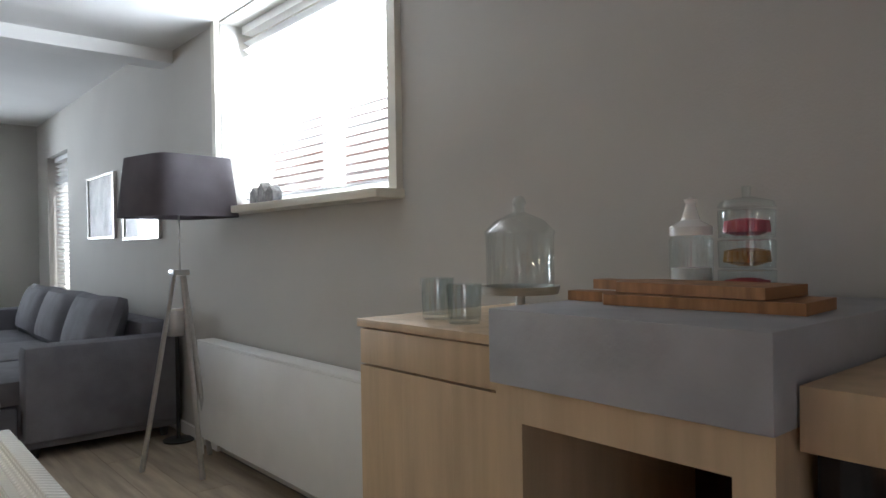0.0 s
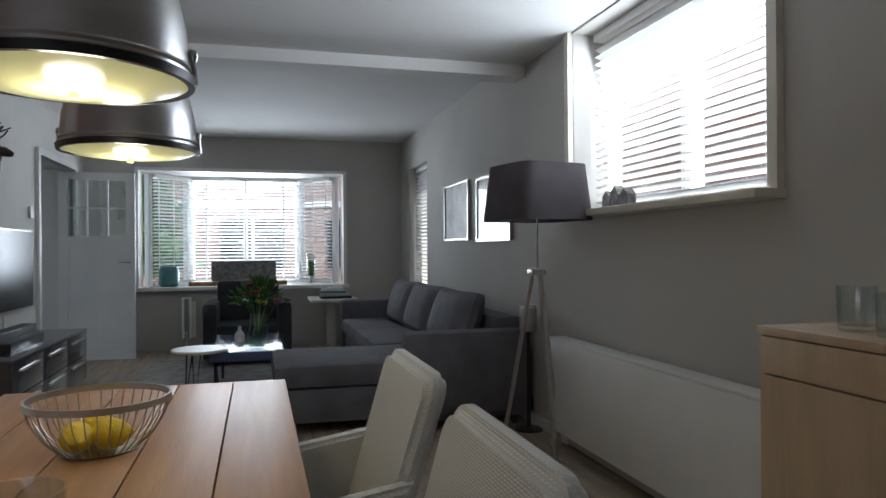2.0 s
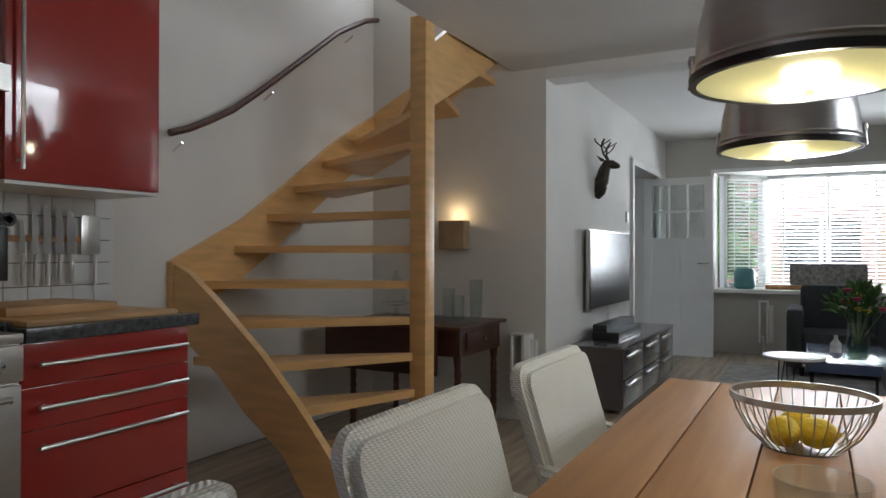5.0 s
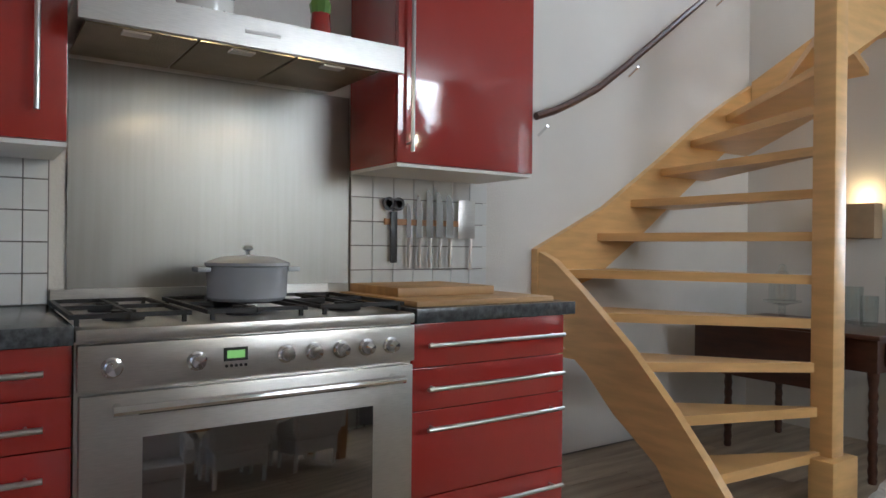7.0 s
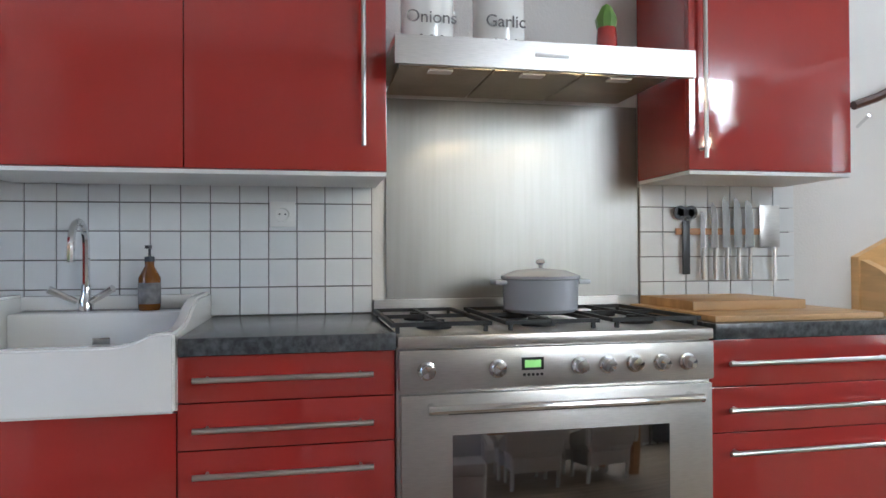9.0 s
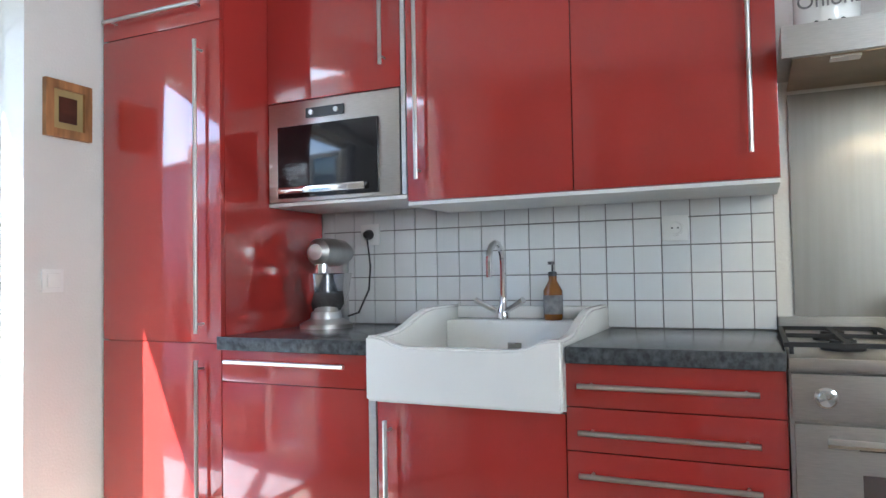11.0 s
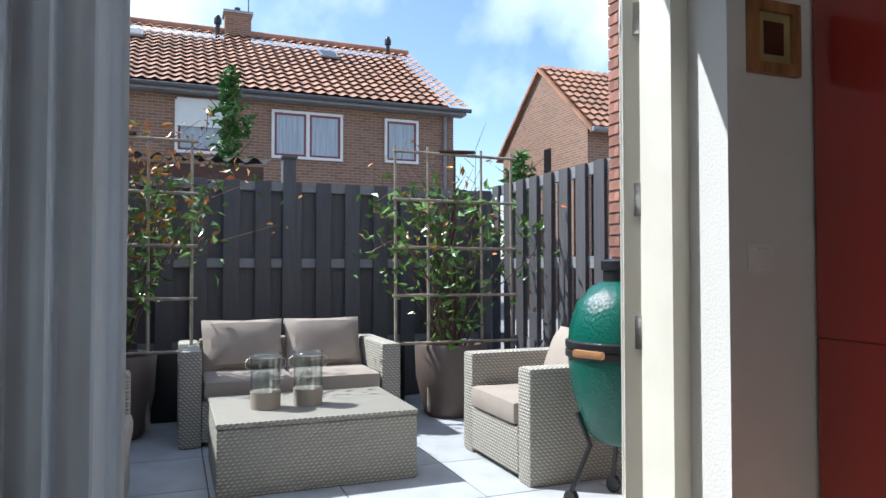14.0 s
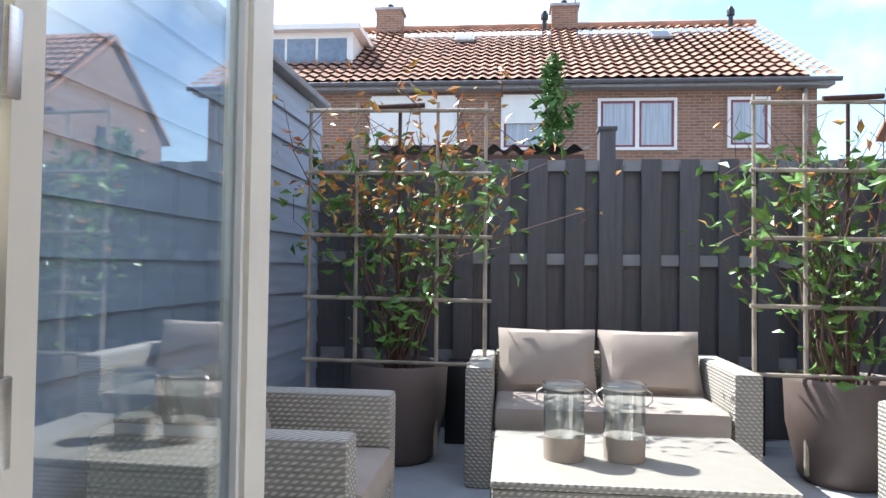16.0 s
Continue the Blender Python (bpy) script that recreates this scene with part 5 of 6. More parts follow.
for k, ((x, z), r, w) in enumerate(spine):
    (xa, za), (xb, zb) = spine[max(0, k - 1)][0], spine[min(len(spine) - 1, k + 1)][0]
    d = Vector((xb - xa, 0, zb - za)).normalized()
    u = Vector((-d.z, 0, d.x))
    rings.append([b.verts.new(Vector((x, 0, z)) + u * r * math.cos(2 * math.pi * i / 14) + Vector((0, w * math.sin(2 * math.pi * i / 14), 0))) for i in range(14)])
for p, q in zip(rings, rings[1:]):
    for i in range(14):
        b.faces.new((p[i], p[(i + 1) % 14], q[(i + 1) % 14], q[i]))
b.faces.new(rings[0])
b.faces.new(rings[-1][::-1])
part("head", b, DEER, t)
for s in (-1, 1):
    part("ear", prism([(0.055, 0.125), (0.075, 0.12), (0.05, 0.16), (0.02, 0.175)], "y", s * 0.05 - 0.006, s * 0.05 + 0.006), DEER, t)
    b = tube([(0.1, s * 0.025, 0.14), (0.075, s * 0.05, 0.19), (0.07, s * 0.085, 0.25), (0.1, s * 0.1, 0.3)], 0.008)
    tube([(0.075, s * 0.05, 0.19), (0.12, s * 0.06, 0.23), (0.14, s * 0.07, 0.265)], 0.006, b)
    tube([(0.07, s * 0.08, 0.24), (0.03, s * 0.1, 0.28), (0.02, s * 0.105, 0.31)], 0.006, b)
    tube([(0.07, s * 0.085, 0.25), (0.15, s * 0.1, 0.29)], 0.005, b)
    part("antler", b, DEER, t)
t = thing("thermostat", "small white thermostat on the wall", "thermostat", (0.462, 7.5, 1.5))
part("case", B(0, 0.02, -0.04, 0.04, -0.05, 0.05, bevel=0.004), WHITE, t)
tagged(part("ribbed_pot", lathe([(0.09, 0), (0.12, 0.03), (0.115, 0.2), (0.09, 0.24), (0.08, 0.24)], 20, (1.33, 9.62, 0.741)), TEAL), "teal ribbed vase on the sill", "vase")
t = thing("window_cushion", "long dark cushion tray on the sill", "cushion", (2.15, 9.7, 0.741))
part("tray", B(-0.6, 0.55, -0.1, 0.1, 0, 0.05, bevel=0.01), OLIVE, t)
part("cushion", B(-0.35, 0.42, -0.05, 0.08, 0.051, 0.3, bevel=0.03), MESH, t)
t = thing("candle_lantern", "tall candle holder with a green candle", "candle holder", (3.0, 9.72, 0.741))
part("stand", lathe([(0.05, 0), (0.05, 0.01), (0.012, 0.02), (0.03, 0.08), (0.05, 0.1)], 18), CHROME, t)
part("candle", lathe([(0.04, 0.1), (0.04, 0.28), (0, 0.28)], 18), GREEN, t)
b = lathe([(0.055, 0.1), (0.055, 0.38), (0.053, 0.38), (0.053, 0.1)], 20)
part("glass", b, GLASST, t)
tagged(part("rug", B(1.3, 3.1, 5.9, 8.6, 0.001, 0.014), RUG), "pale grey mottled rug on the floor", "rug")
t = thing("drop_leaf_desk", "dark mahogany drop-leaf table with turned legs", "table", (-0.7, 4.39, 0))
part("tabletop", B(0, 0.95, 0, 0.68, 0.69, 0.712, bevel=0.004), MAHOG, t)
part("frame", B(0.1, 0.92, 0.05, 0.63, 0.53, 0.689), MAHOG, t)
part("drop_leaf", B(-0.02, 0.8, -0.022, -0.003, 0.42, 0.7, bevel=0.004), MAHOG, t)
o = part("drawer_front", B(0.921, 0.935, 0.12, 0.56, 0.56, 0.67, bevel=0.003), MAHOG, t)
part("knob", lathe([(0.012, 0), (0.012, 0.02), (0, 0.022)], 10), CHROME, o).matrix_basis = pose(0.935, 0.34, 0.615, 0, 90, 0)
for x in (0.13, 0.89):
    for y in (0.08, 0.6):
        part("leg", lathe([(0.018, 0), (0.022, 0.02)] + [(0.018 + 0.005 * (i % 2), 0.03 + i * 0.03) for i in range(16)] + [(0.028, 0.53)], 12, (x, y, 0)), MAHOG, t)
for x, y, h in ((-0.1, 4.9, 0.2), (0.02, 4.8, 0.16), (0.08, 4.95, 0.26)):
    tumbler("glass_carafe", x, y, 0.713, 0.045, h, "clear glass carafe on the dark table", "carafe")
t = thing("glass_cake_stand", "glass bell on a glass cake stand", "cake stand", (-0.42, 4.75, 0.713))
part("foot", lathe([(0.06, 0), (0.02, 0.02), (0.02, 0.08), (0.1, 0.1), (0.1, 0.11), (0, 0.105)], 24), GLASST, t)
part("bell", lathe([(0.07, 0.11), (0.07, 0.22), (0.02, 0.28), (0.02, 0.31), (0, 0.32)], 24), GLASST, t)
t = thing("wall_lamp", "small fabric wall lamp, lit, above the table", "lamp", (-0.2, 5.25, 1.28))
b = B(-0.1, 0.1, -0.13, -0.03, -0.1, 0.1, bevel=0.004)
part("shade", b, mat("straw_shade", (0.42, 0.3, 0.18), 0.8), t)
part("mount", B(-0.03, 0.03, -0.03, 0, -0.04, 0.04), STEEL, t)
lamp("wall_lamp_light", "POINT", Matrix.Translation((-0.2, 5.17, 1.42)), 0.35, 0.03, color=(1, 0.7, 0.35))

# ---- patio ----


def wicker_seat(name, label, cat, at, rz, W, n):
    """A rattan seat, front towards -y: W wide, with n seat and back cushions."""
    t = thing(name, label, cat, at, "patio seats", rz)
    h = 0.57
    part("seat_base", B(-W / 2 + 0.13, W / 2 - 0.13, 0.0, 0.72, 0.03, 0.27, bevel=0.01), RATTAN, t)
    for s in (-1, 1):
        part("armrest", B(s * (W / 2 - 0.065) - 0.065, s * (W / 2 - 0.065) + 0.065, 0, 0.74, 0.0, h, bevel=0.02), RATTAN, t)
    part("backrest", B(-W / 2 + 0.131, W / 2 - 0.131, 0.62, 0.75, 0.03, h + 0.01, bevel=0.02), RATTAN, t)
    w = (W - 0.27) / n
    for i in range(n):
        x = -W / 2 + 0.135 + w * (i + 0.5)
        part("seat_cushion", B(x - w / 2 + 0.004, x + w / 2 - 0.004, -0.02, 0.6, 0.271, 0.39, bevel=0.035), CUSH, t)
        part("back_cushion", pillow(bmesh.new(), (x, 0.53, 0.535), w * 0.97, 0.36, 0.2, Matrix.Rotation(radians(68), 4, "X")), CUSH, t)
    return t


wicker_seat("patio_sofa", "grey rattan two-seat sofa with taupe cushions", "sofa", (0.95, -4.05, G), 180, 1.36, 2)
wicker_seat("patio_chair", "grey rattan armchair with taupe cushions", "armchair", (0.06, -3.1, G), 90, 0.82, 1)
wicker_seat("patio_chair", "grey rattan armchair beside the clapboard wall", "armchair", (1.85, -3.0, G), -90, 0.8, 1)
t = thing("patio_table", "low grey rattan block table on the patio", "table", (0.99, -3.415, G))
part("body", B(-0.485, 0.485, -0.36, 0.36, 0, 0.318, bevel=0.012), RATTAN, t)
part("tabletop", B(-0.49, 0.49, -0.365, 0.365, 0.3185, 0.346, bevel=0.011), RATTAN, t)
for x, y in ((1.22, -3.36), (1.0, -3.38)):
    t = thing("glass_lantern", "tall glass lantern with sand and wire handles", "lantern", (x, y, 0.377), "lanterns on the patio table")
    part("cylinder", lathe([(0.075, 0.08), (0.076, 0.27), (0.08, 0.275), (0.073, 0.275), (0.072, 0.08)], 28), GLASST, t)
    part("base", lathe([(0.074, 0), (0.077, 0.085), (0, 0.09)], 28), CUSH, t, "grey stone base")
    part("band", lathe([(0.078, 0.255), (0.08, 0.26), (0.078, 0.265)], 28), STEEL, t)
    for s in (-1, 1):
        part("handle", tube([(s * 0.078, 0, 0.255), (s * 0.1, 0, 0.24), (s * 0.1, 0, 0.21), (s * 0.078, 0, 0.19)], 0.003), STEEL, t)
t = thing("kamado_grill", "green glazed kamado barbecue on an iron stand", "barbecue", (-0.19, -2.3, G), rz=20)
t.scale = (0.94, 0.94, 1.1)
part("bowl", lathe([(0.12, 0.27), (0.17, 0.31), (0.225, 0.45), (0.25, 0.58), (0.25, 0.63)], 36), KAM, t)
part("lid", lathe([(0.25, 0.65), (0.245, 0.72), (0.21, 0.82), (0.14, 0.89), (0.08, 0.91)], 36), KAM, t)
part("band", lathe([(0.252, 0.605), (0.263, 0.61), (0.263, 0.634), (0.255, 0.638), (0.255, 0.642), (0.263, 0.646), (0.263, 0.67), (0.25, 0.676)], 36), BLACK, t)
part("chimney_cap", lathe([(0.085, 0.9), (0.085, 0.95), (0.095, 0.955), (0.095, 0.99), (0.06, 1.0), (0, 1.0)], 24), BLACK, t)
part("thermometer", lathe([(0.035, 0), (0.035, 0.015), (0, 0.018)], 20), CERAMIC, t).matrix_basis = pose(0.12, 0.17, 0.82, -50, 0, -30)
b = rod((0.23, 0.05, 0.64), (0.33, 0.05, 0.64), 0.012)
part("handle_arm", b, BLACK, t)
part("handle", B(0.31, 0.34, -0.03, 0.13, 0.625, 0.655, bevel=0.012), OLIVE, t, "wooden lid handle")
part("draft_door", B(-0.07, 0.07, 0.195, 0.215, 0.33, 0.41, bevel=0.006), STEEL, t)
for a in (45, 135, 225, 315):
    c, s = math.cos(radians(a)), math.sin(radians(a))
    part("leg", tube([(0.24 * c, 0.24 * s, 0.06), (0.15 * c, 0.15 * s, 0.25), (0.21 * c, 0.21 * s, 0.38)], 0.012), BLACK, t)
    part("caster", rod((0.24 * c - 0.015, 0.24 * s, 0.035), (0.24 * c + 0.015, 0.24 * s, 0.035), 0.035, seg=14), BLACK, t)


def planter(x, y, lean, rnd, red):
    t = thing("potted_shrub", "leafy red-tipped shrub in a taupe planter", "shrub", (x, y, G), "shrubs on trellises")
    part("pot", lathe([(0.17, 0), (0.2, 0.03), (0.255, 0.28), (0.265, 0.5), (0.255, 0.52), (0.24, 0.5), (0.235, 0.45), (0, 0.45)], 32), POT, t)
    b = bmesh.new()
    tips = []
    for i in range(26):
        p = Vector((rnd.uniform(-0.08, 0.08), rnd.uniform(-0.06, 0.06), 0.45))
        d = Vector((rnd.uniform(-0.45, 0.45), rnd.uniform(-0.14, 0.14), 1))
        L = rnd.uniform(0.9, 1.65)
        for k in range(6):
            q = p + d.normalized() * L / 6
            q.x = max(-0.62, min(0.62, q.x))
            rod(p, q, 0.009 * (1 - k / 7), 0.009 * (1 - (k + 1) / 7), seg=5, bm=b)
            tips.append((q.copy(), d.copy(), k))
            if k > 1:
                e = q + Vector((rnd.gauss(0, 0.16), rnd.gauss(0, 0.07), rnd.uniform(0.02, 0.22)))
                rod(q, e, 0.003, 0.0015, seg=4, bm=b)
                tips.append((e, d.copy(), k))
            p = q
            d += Vector((rnd.gauss(0, 0.22), rnd.gauss(0, 0.08), rnd.uniform(-0.1, 0.1)))
    part("branches", b, TWIG, t)["kind"] = "stuff"
    low = [q for q in tips if q[0].z < 1.65]
    high = [q for q in tips if q[0].z > 1.2]

    def near(pool):
        def pick(r):
            p, d, k = r.choice(pool)
            return p + Vector((r.gauss(0, 0.06), r.gauss(0.03, 0.09), r.gauss(0, 0.06))), Vector((r.gauss(0, 1), r.gauss(0, 1), r.gauss(0.2, 0.7)))
        return pick
    leaf_spray(t, "leaves", 560, near(low), 0.09, LEAF, rnd)
    leaf_spray(t, "red_leaves", red, near(high), 0.07, LEAFR, rnd)


def trellis(x0, x1, y, z0, z1):
    t = thing("trellis", "bamboo cane trellis tied behind the planter", "trellis", (0, 0, 0), "bamboo trellises")
    for i in range(4):
        x = (x0, x0 + (x1 - x0) * 0.27, x0 + (x1 - x0) * 0.73, x1)[i]
        part("upright_cane", rod((x, y, 0.08), (x + 0.01, y, z1 + 0.05), 0.012, 0.009), CANE, t)
    for j in range(5):
        z = z0 + (z1 - z0) * j / 4
        part("cross_cane", rod((x0 - 0.03, y + 0.017, z), (x1 + 0.03, y + 0.017, z + 0.006), 0.011), CANE, t)
    part("tie_bar", rod(((x0 + x1) / 2 - 0.14, y + 0.02, z1 + 0.03), ((x0 + x1) / 2 + 0.14, y + 0.02, z1 + 0.02), 0.014), MAHOG, t)
    part("stake", rod(((x0 + x1) / 2, y - 0.03, 0.4), ((x0 + x1) / 2, y - 0.03, z1 + 0.02), 0.01), MAHOG, t)


rnd = random.Random(11)
planter(-0.23, -4.42, 0, rnd, 70)
planter(2.02, -4.52, 0, rnd, 420)
trellis(-0.68, 0.22, -4.32, 0.56, 1.9)
trellis(1.55, 2.5, -4.42, 0.56, 1.9)
for x in (0.12, 1.66):
    tagged(part("black_planter", B(x - 0.14, x + 0.14, -5.1, -4.85, G, 0.5, bevel=0.01), BLACK), "tall square black planter by the fence", "planter")

# ---- houses beyond ----
def brick_face(name, color):
    m = mat(name, color, 0.85, var=0.1, scale=3, bump=0.2, bscale=40)
    n, k = m.node_tree.nodes, m.node_tree.links
    br = n.new("ShaderNodeTexBrick")
    br.inputs["Scale"].default_value = 1.0
    br.inputs["Brick Width"].default_value, br.inputs["Row Height"].default_value, br.inputs["Mortar Size"].default_value = 0.22, 0.065, 0.008
    br.inputs["Color1"].default_value = (*color, 1)
    br.inputs["Color2"].default_value = (*[c * 0.68 for c in color], 1)
    br.inputs["Mortar"].default_value = (0.30, 0.26, 0.22, 1)
    sp, ad, cb = n.new("ShaderNodeSeparateXYZ"), n.new("ShaderNodeMath"), n.new("ShaderNodeCombineXYZ")
    k.new(n["Texture Coordinate"].outputs["Object"], sp.inputs[0])
    k.new(sp.outputs["X"], ad.inputs[0])
    k.new(sp.outputs["Y"], ad.inputs[1])
    k.new(ad.outputs[0], cb.inputs["X"])
    k.new(sp.outputs["Z"], cb.inputs["Y"])
    k.new(cb.outputs[0], br.inputs["Vector"])
    k.new(br.outputs["Color"], n["Principled BSDF"].inputs["Base Color"])
    return m


SASH = mat("dark_red_sash_paint", (0.22, 0.05, 0.06), 0.4)
HB = brick_face("house_brick", (0.30, 0.15, 0.09))


def tiled_slope(parent, p, along, up, na, nu, name="roof_tiles"):
    """Rows of rounded pantiles between an eave corner p, a run along the eave and a run up the slope."""
    al, u = Vector(along), Vector(up)
    nrm = al.cross(u).normalized()
    if nrm.z < 0:
        nrm = -nrm
    v, f = [], []
    k = 6
    for j in range(nu):
        base = len(v)
        for r in range(2):
            for i in range(na * k + 1):
                h = 0.045 * (0.5 + 0.5 * math.cos(2 * math.pi * i / k)) ** 1.3 + (0.05 if r == 0 else 0.0)
                q = Vector(p) + al * (i / (na * k)) + u * ((j + r * 1.08) / nu) + nrm * h
                v.append(tuple(q))
        w = na * k + 1
        f += [(base + i, base + i + 1, base + w + i + 1, base + w + i) for i in range(w - 1)]
    me = bpy.data.meshes.new(name)
    me.from_pydata(v, [], f)
    me.materials.append(ROOF)
    me.shade_smooth()
    o = new(name, me)
    o.parent = parent
    o["kind"] = "stuff"
    return o


def house_window(parent, x0, x1, y, z0, z1, n=1, shutter=0.0):
    w = part("window", B(x0, x1, y, y + 0.03, z0, z1), mat("dark_room", (0.10, 0.12, 0.15), 0.1), parent)
    b = B(x0 - 0.06, x0, y - 0.02, y + 0.06, z0 - 0.06, z1 + 0.06)
    box(b, x1, x1 + 0.06, y - 0.02, y + 0.06, z0 - 0.06, z1 + 0.06)
    box(b, x0, x1, y - 0.02, y + 0.06, z0 - 0.06, z0)
    box(b, x0, x1, y - 0.02, y + 0.06, z1, z1 + 0.06)
    for i in range(1, n):
        c = x0 + (x1 - x0) * i / n
        box(b, c - 0.04, c + 0.04, y, y + 0.055, z0, z1)
    part("frame", b, WHITE, w)
    b = bmesh.new()
    for i in range(n):
        u0, u1 = x0 + (x1 - x0) * i / n + (0.04 if i else 0), x0 + (x1 - x0) * (i + 1) / n - (0.04 if i < n - 1 else 0)
        box(b, u0, u0 + 0.045, y + 0.03, y + 0.05, z0, z1)
        box(b, u1 - 0.045, u1, y + 0.03, y + 0.05, z0, z1)
        box(b, u0 + 0.045, u1 - 0.045, y + 0.03, y + 0.05, z0, z0 + 0.045)
        box(b, u0 + 0.045, u1 - 0.045, y + 0.03, y + 0.05, z1 - 0.045, z1)
    part("sash", b, SASH, w)
    for i in range(n):
        c0, c1 = x0 + (x1 - x0) * i / n + 0.05, x0 + (x1 - x0) * (i + 1) / n - 0.05
        part("curtain", B(c0, c1, y + 0.031, y + 0.036, z0 + 0.04, z1 - 0.05), mat("pale_curtain", (0.45, 0.5, 0.56), 0.4, var=0.15, scale=6, stretch=(6, 1, 0.2)), w)
    if shutter:
        part("roller_shutter", B(x0 - 0.02, x1 + 0.02, y + 0.061, y + 0.1, z1 - shutter * (z1 - z0), z1 + 0.1), WHITE, w)


h = thing("terraced_house", "brick terraced houses with orange pantile roof", "house")
part("wall", B(-4.7, 14, -23.5, -15.3, -0.5, 4.95), HB, h)
part("gable", prism([(-23.5, 4.95), (-15.3, 4.95), (-19.6, 7.5)], "x", -4.7, -4.4), HB, h)
rf = part("roof", prism([(-23.7, 4.8), (-15.0, 4.8), (-19.6, 7.45)], "x", -4.39, 14), MAHOG, h)
tiled_slope(rf, (-4.95, -14.95, 4.93), (19, 0, 0), (0, -4.65, 2.67), 76, 15)
part("gutter", rod((-5.0, -14.9, 4.88), (14, -14.9, 4.88), 0.05), FENCE, h)
part("soffit", B(-4.9, 14, -15.3, -14.95, 4.78, 4.84), FENCEL, h)
part("downpipe", rod((-4.45, -15.22, 4.85), (-4.45, -15.22, 0), 0.045), FENCEL, h)
part("ridge_tiles", rod((-4.95, -19.6, 7.66), (14, -19.6, 7.66), 0.1), ROOF, h)
house_window(h, -1.88, -0.4, -15.3, 3.6, 4.56, 2)
house_window(h, -3.72, -3.0, -15.3, 3.64, 4.56, 1)
house_window(h, 0.6, 1.6, -15.3, 3.6, 4.6, 1, 0.5)
house_window(h, 2.65, 4.4, -15.3, 3.6, 4.6, 1, 0.95)
for x in (0.05, 4.85):
    c = part("chimney", B(x - 0.35, x + 0.35, -20.0, -19.4, 7.2, 8.15), HB, h)
    part("chimney_cap", B(x - 0.4, x + 0.4, -20.05, -19.35, 8.15, 8.22), CONCRETE, c)
    part("chimney_pot", lathe([(0.09, 8.22), (0.08, 8.4)], 12, (x, -19.7, 0)), BLACK, c)
for x in (0.6, -4.2):
    part("vent_pipe", lathe([(0.06, 7.2), (0.06, 7.7), (0.1, 7.72), (0.1, 7.85), (0.05, 7.95)], 12, (x, -19.2, 0)), BLACK, h)
part("aerial", rod((-0.25, -19.7, 8.2), (-0.25, -19.7, 9.4), 0.015), BLACK, h)
for x in (2.65, -2.2):
    o = part("roof_window", B(-0.25, 0.25, -0.3, 0.3, 0.07, 0.13), FENCEL, h)
    o.matrix_basis = pose(x, -18.2, 6.82, -30, 0, 0)
    part("pane", B(-0.2, 0.2, -0.25, 0.25, 0.131, 0.135), TVM, o)
dm = part("dormer", B(5.15, 9.0, -18.6, -16.5, 5.5, 6.55), WHITE, h, "white boarded dormer with three panes")
part("dormer_roof", B(4.95, 9.2, -18.8, -16.25, 6.55, 6.68), WHITE, dm)
for i in range(3):
    part("pane", B(5.3 + i * 0.75, 5.98 + i * 0.75, -16.5, -16.48, 5.7, 6.4), mat("sky_glass", (0.2, 0.26, 0.34), 0.05), dm)
h = thing("gable_house", "brick house with tall gable and pantile roof", "house")
part("wall", prism([(-18.6, -0.5), (-14.0, -0.5), (-14.0, 4.6), (-16.3, 6.5), (-18.6, 4.6)], "x", -14, -7.7), HB, h)
rf = part("roof", prism([(-13.7, 4.45), (-16.3, 6.62), (-18.9, 4.45), (-18.9, 4.35), (-16.3, 6.51), (-13.7, 4.35)], "x", -14, -7.6), ROOF, h)
tiled_slope(rf, (-14, -13.65, 4.46), (6.42, 0, 0), (0, -2.65, 2.2), 26, 11)
part("gutter", rod((-14, -13.62, 4.42), (-7.6, -13.62, 4.42), 0.06), FENCEL, h)
part("window_arch", B(-7.7, -7.68, -16.1, -15.75, 3.4, 4.3), TVM, h)
part("window_trim", B(-7.69, -7.67, -16.18, -15.67, 3.3, 3.38), WHITE, h)
t = thing("corrugated_shed", "shed with dark corrugated roof behind the fence", "shed")
b = bmesh.new()
pv = None
for i in range(121):
    x = 0.5 + i * 0.0225
    z = 2.42 + 0.035 * math.cos(i * 2 * math.pi / 10)
    a, c = b.verts.new((x, -8.6, z + 0.02)), b.verts.new((x, -11, z + 0.35))
    if pv:
        b.faces.new((pv[0], a, c, pv[1]))
    pv = (a, c)
bmesh.ops.solidify(b, geom=b.faces[:], thickness=0.012)
part("roof", b, IRON, t)
part("wall", B(0.6, 3.1, -10.9, -8.75, -0.3, 2.38), MAHOG, t)


def tree(x, y, z, H, W, rnd, n, label):
    t = thing("tree", label, "tree", (x, y, z))
    part("trunk", rod((0, 0, 0), (0, 0, H * 0.95), 0.05 * W + 0.02, 0.01), TWIG, t)
    b = bmesh.new()
    for i in range(16):
        zz = H * (0.3 + 0.04 * i)
        a = i * 2.4
        rod((0, 0, zz), (W * 0.6 * math.cos(a), W * 0.6 * math.sin(a), zz + 0.2 * H * 0.5), 0.018, 0.005, seg=5, bm=b)
    part("limbs", b, TWIG, t)["kind"] = "stuff"

    def pick(r):
        k = r.random()
        a = r.uniform(0, 6.28)
        w = W * (1 - 0.75 * k) * (0.55 + 0.45 * math.sin(k * 19 + a * 2)) * r.random() ** 0.5
        return Vector((w * math.cos(a), w * math.sin(a), H * (0.3 + 0.7 * k))), Vector((r.gauss(0, 1), r.gauss(0, 1), r.gauss(0, 0.6)))
    leaf_spray(t, "crown", n, pick, 0.22, GREEN, rnd)


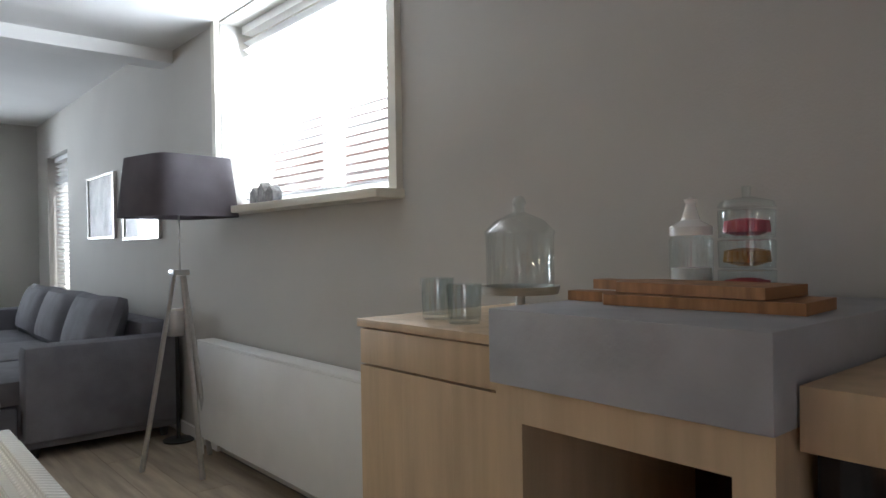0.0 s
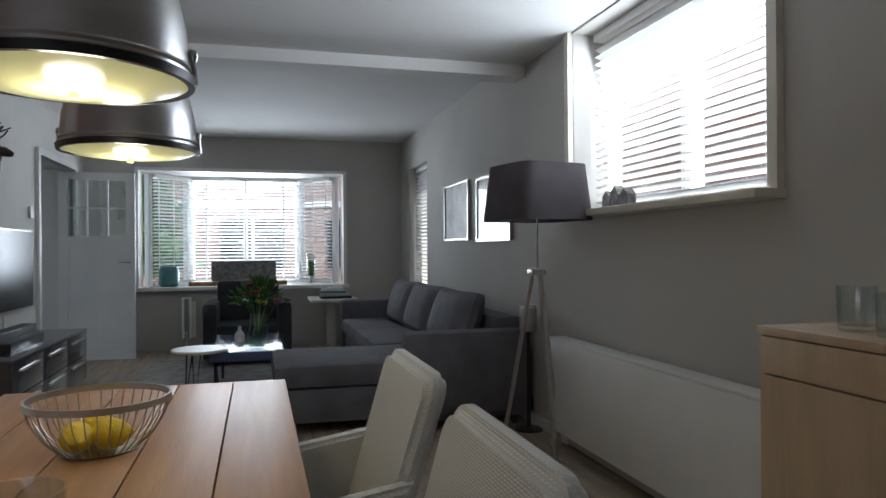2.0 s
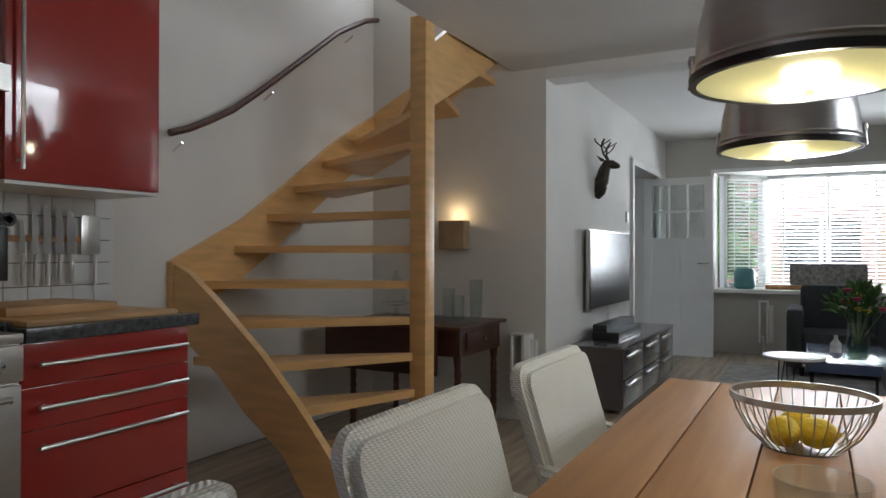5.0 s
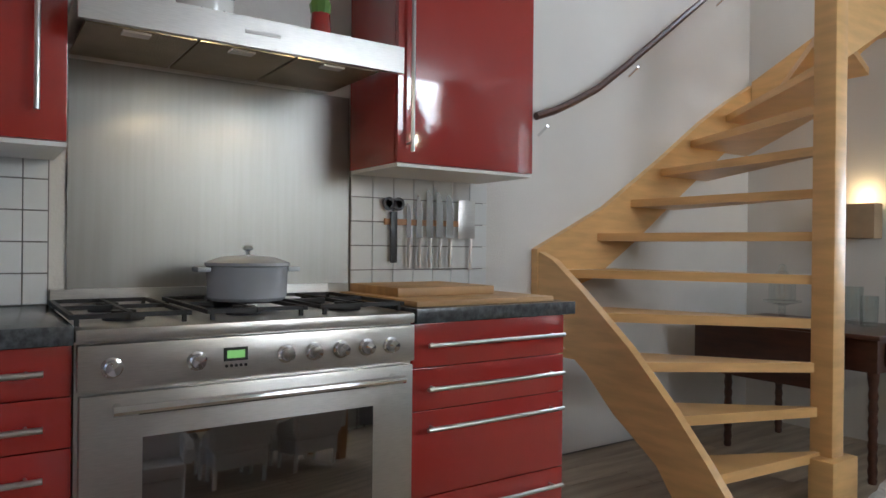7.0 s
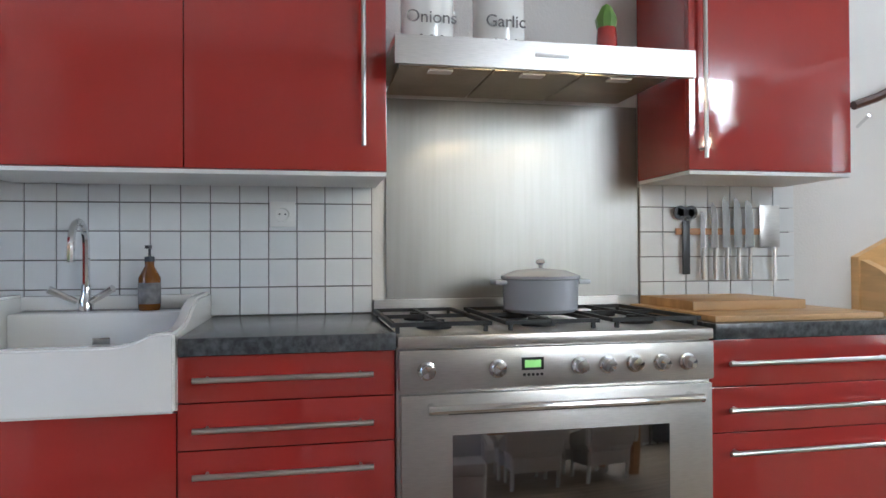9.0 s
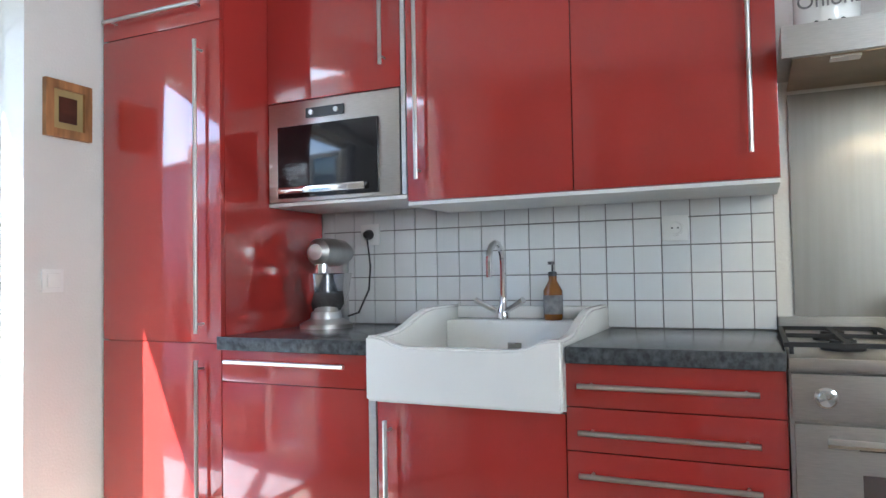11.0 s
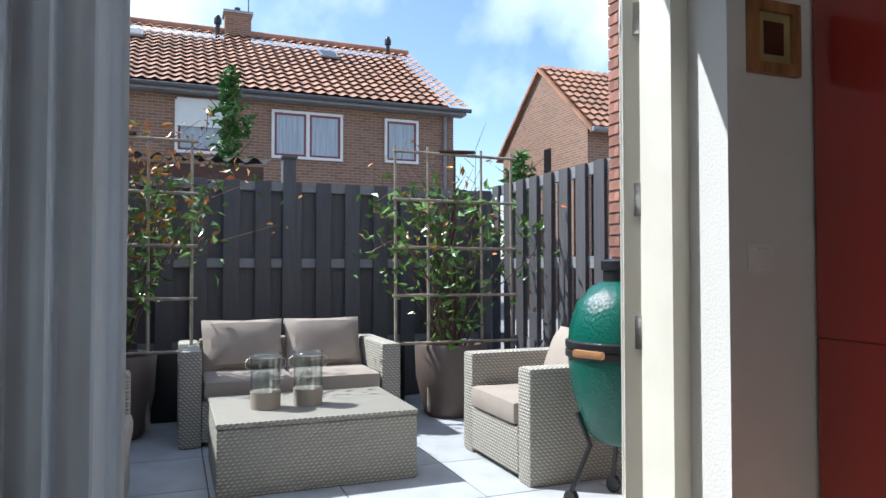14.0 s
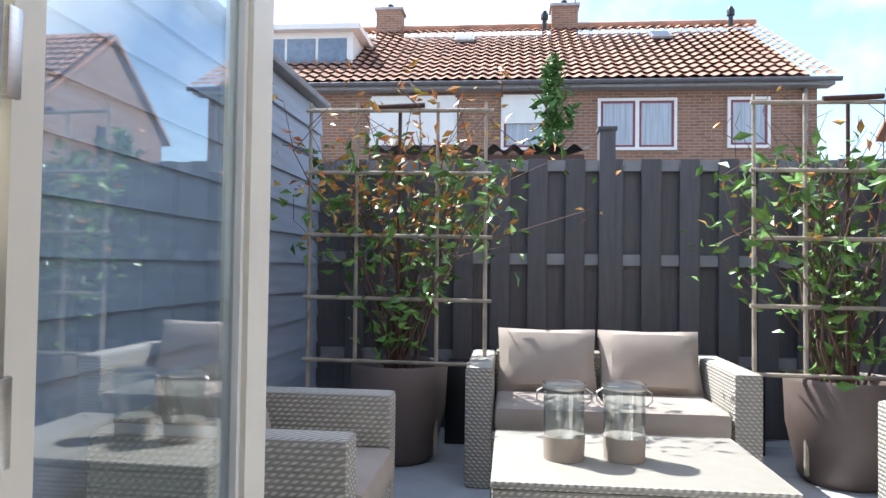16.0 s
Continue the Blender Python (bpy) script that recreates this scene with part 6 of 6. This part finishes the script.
tree(0.75, -12.5, -0.3, 4.9, 0.75, rnd, 900, "slim green conifer behind the shed")
tree(-5.6, -13.5, -0.3, 4.0, 1.0, rnd, 700, "green garden tree between the houses")
tree(0.75, 12.2, -0.1, 3.2, 0.9, rnd, 1500, "green shrub outside the bay window")
h = thing("street_house", "brick house across the street with white windows", "house")
part("wall", B(-12, 16, 24, 30, -0.3, 6), HB, h)
part("roof", prism([(23.6, 5.9), (30.4, 5.9), (27, 9)], "x", -12, 16), ROOF, h)
part("band", B(-12, 16, 23.95, 24.0, 2.6, 2.8), WHITE, h)
for i in range(7):
    b = B(-9 + i * 3.4, -7 + i * 3.4, 23.93, 24.0, 0.6, 2.2)
    o = part("window", b, TVM, h)
    part("frame", B(-8.05 + i * 3.4, -7.95 + i * 3.4, 23.9, 23.93, 0.6, 2.2), WHITE, o)
h = thing("side_house", "brick neighbour seen past the side window", "house")
part("wall", B(7.4, 13, -2, 12, -0.3, 3.0), HB, h)
part("roof", prism([(7.2, 2.9), (13, 2.9), (10, 5)], "y", -2, 12), ROOF, h)

# ---- pieces: floor planks, paving, bricks ----
fl = bpy.data.objects["floor"]
me = mesh_of("plank", B(0.001, 0.179, 0.002, 2.098, -0.011, 0.0), FLOOR)
for i in range(30):
    for j in range(6):
        x, y = -0.93 + i * 0.18, -1.15 - (i * 0.77) % 2.1 + 2.1 * j
        if x > 4.0 or y > 9.3 or y < -1.2 or (x < 0.1 and y > 5.2):
            continue
        piece("plank", me, Matrix.Translation((x, y, 0)), fl)
part("plank_rest", B(-0.93, 4.12, -1.15, 9.48, -0.016, -0.0115), FLOOR, fl)
gr = bpy.data.objects["ground"]
me = mesh_of("paving_slab", B(0.003, 0.597, 0.003, 0.597, G - 0.028, G, bevel=0.002), PAVE)
for i in range(8):
    for j in range(7):
        piece("paving_slab", me, Matrix.Translation((-1.5 + i * 0.6, -5.5 + j * 0.6 - 0.16, 0)), gr)
nb = bpy.data.objects["neighbour_wall_core"]
me = mesh_of("brick", B(0, 0.012, 0.005, 0.205, 0.005, 0.055, bevel=0.002), BRICK)
me2 = mesh_of("brick", B(0.005, 0.205, -0.012, 0, 0.005, 0.055, bevel=0.002), BRICK)
n = 0
for j in range(46):
    for i in range(6):
        if n < 300:
            y = -2.99 + i * 0.21 + (0.105 if j % 2 else 0)
            piece("brick", me, Matrix.Translation((-0.62, y, G + j * 0.062)), nb)
            n += 1
    if j % 2:
        piece("brick", me, Matrix.Translation((-0.62, -2.99, G + j * 0.062)) @ Matrix.Diagonal((1, 0.47, 1, 1)), nb)
b = bmesh.new()
for j in range(46):
    for i in range(2):
        x = -0.82 - i * 0.21 - (0.1 if j % 2 else 0)
        box(b, x, x + 0.2, -2.992, -2.98, G + j * 0.062 + 0.005, G + j * 0.062 + 0.055)
part("brick_rest", b, BRICK, nb)["kind"] = "stuff"
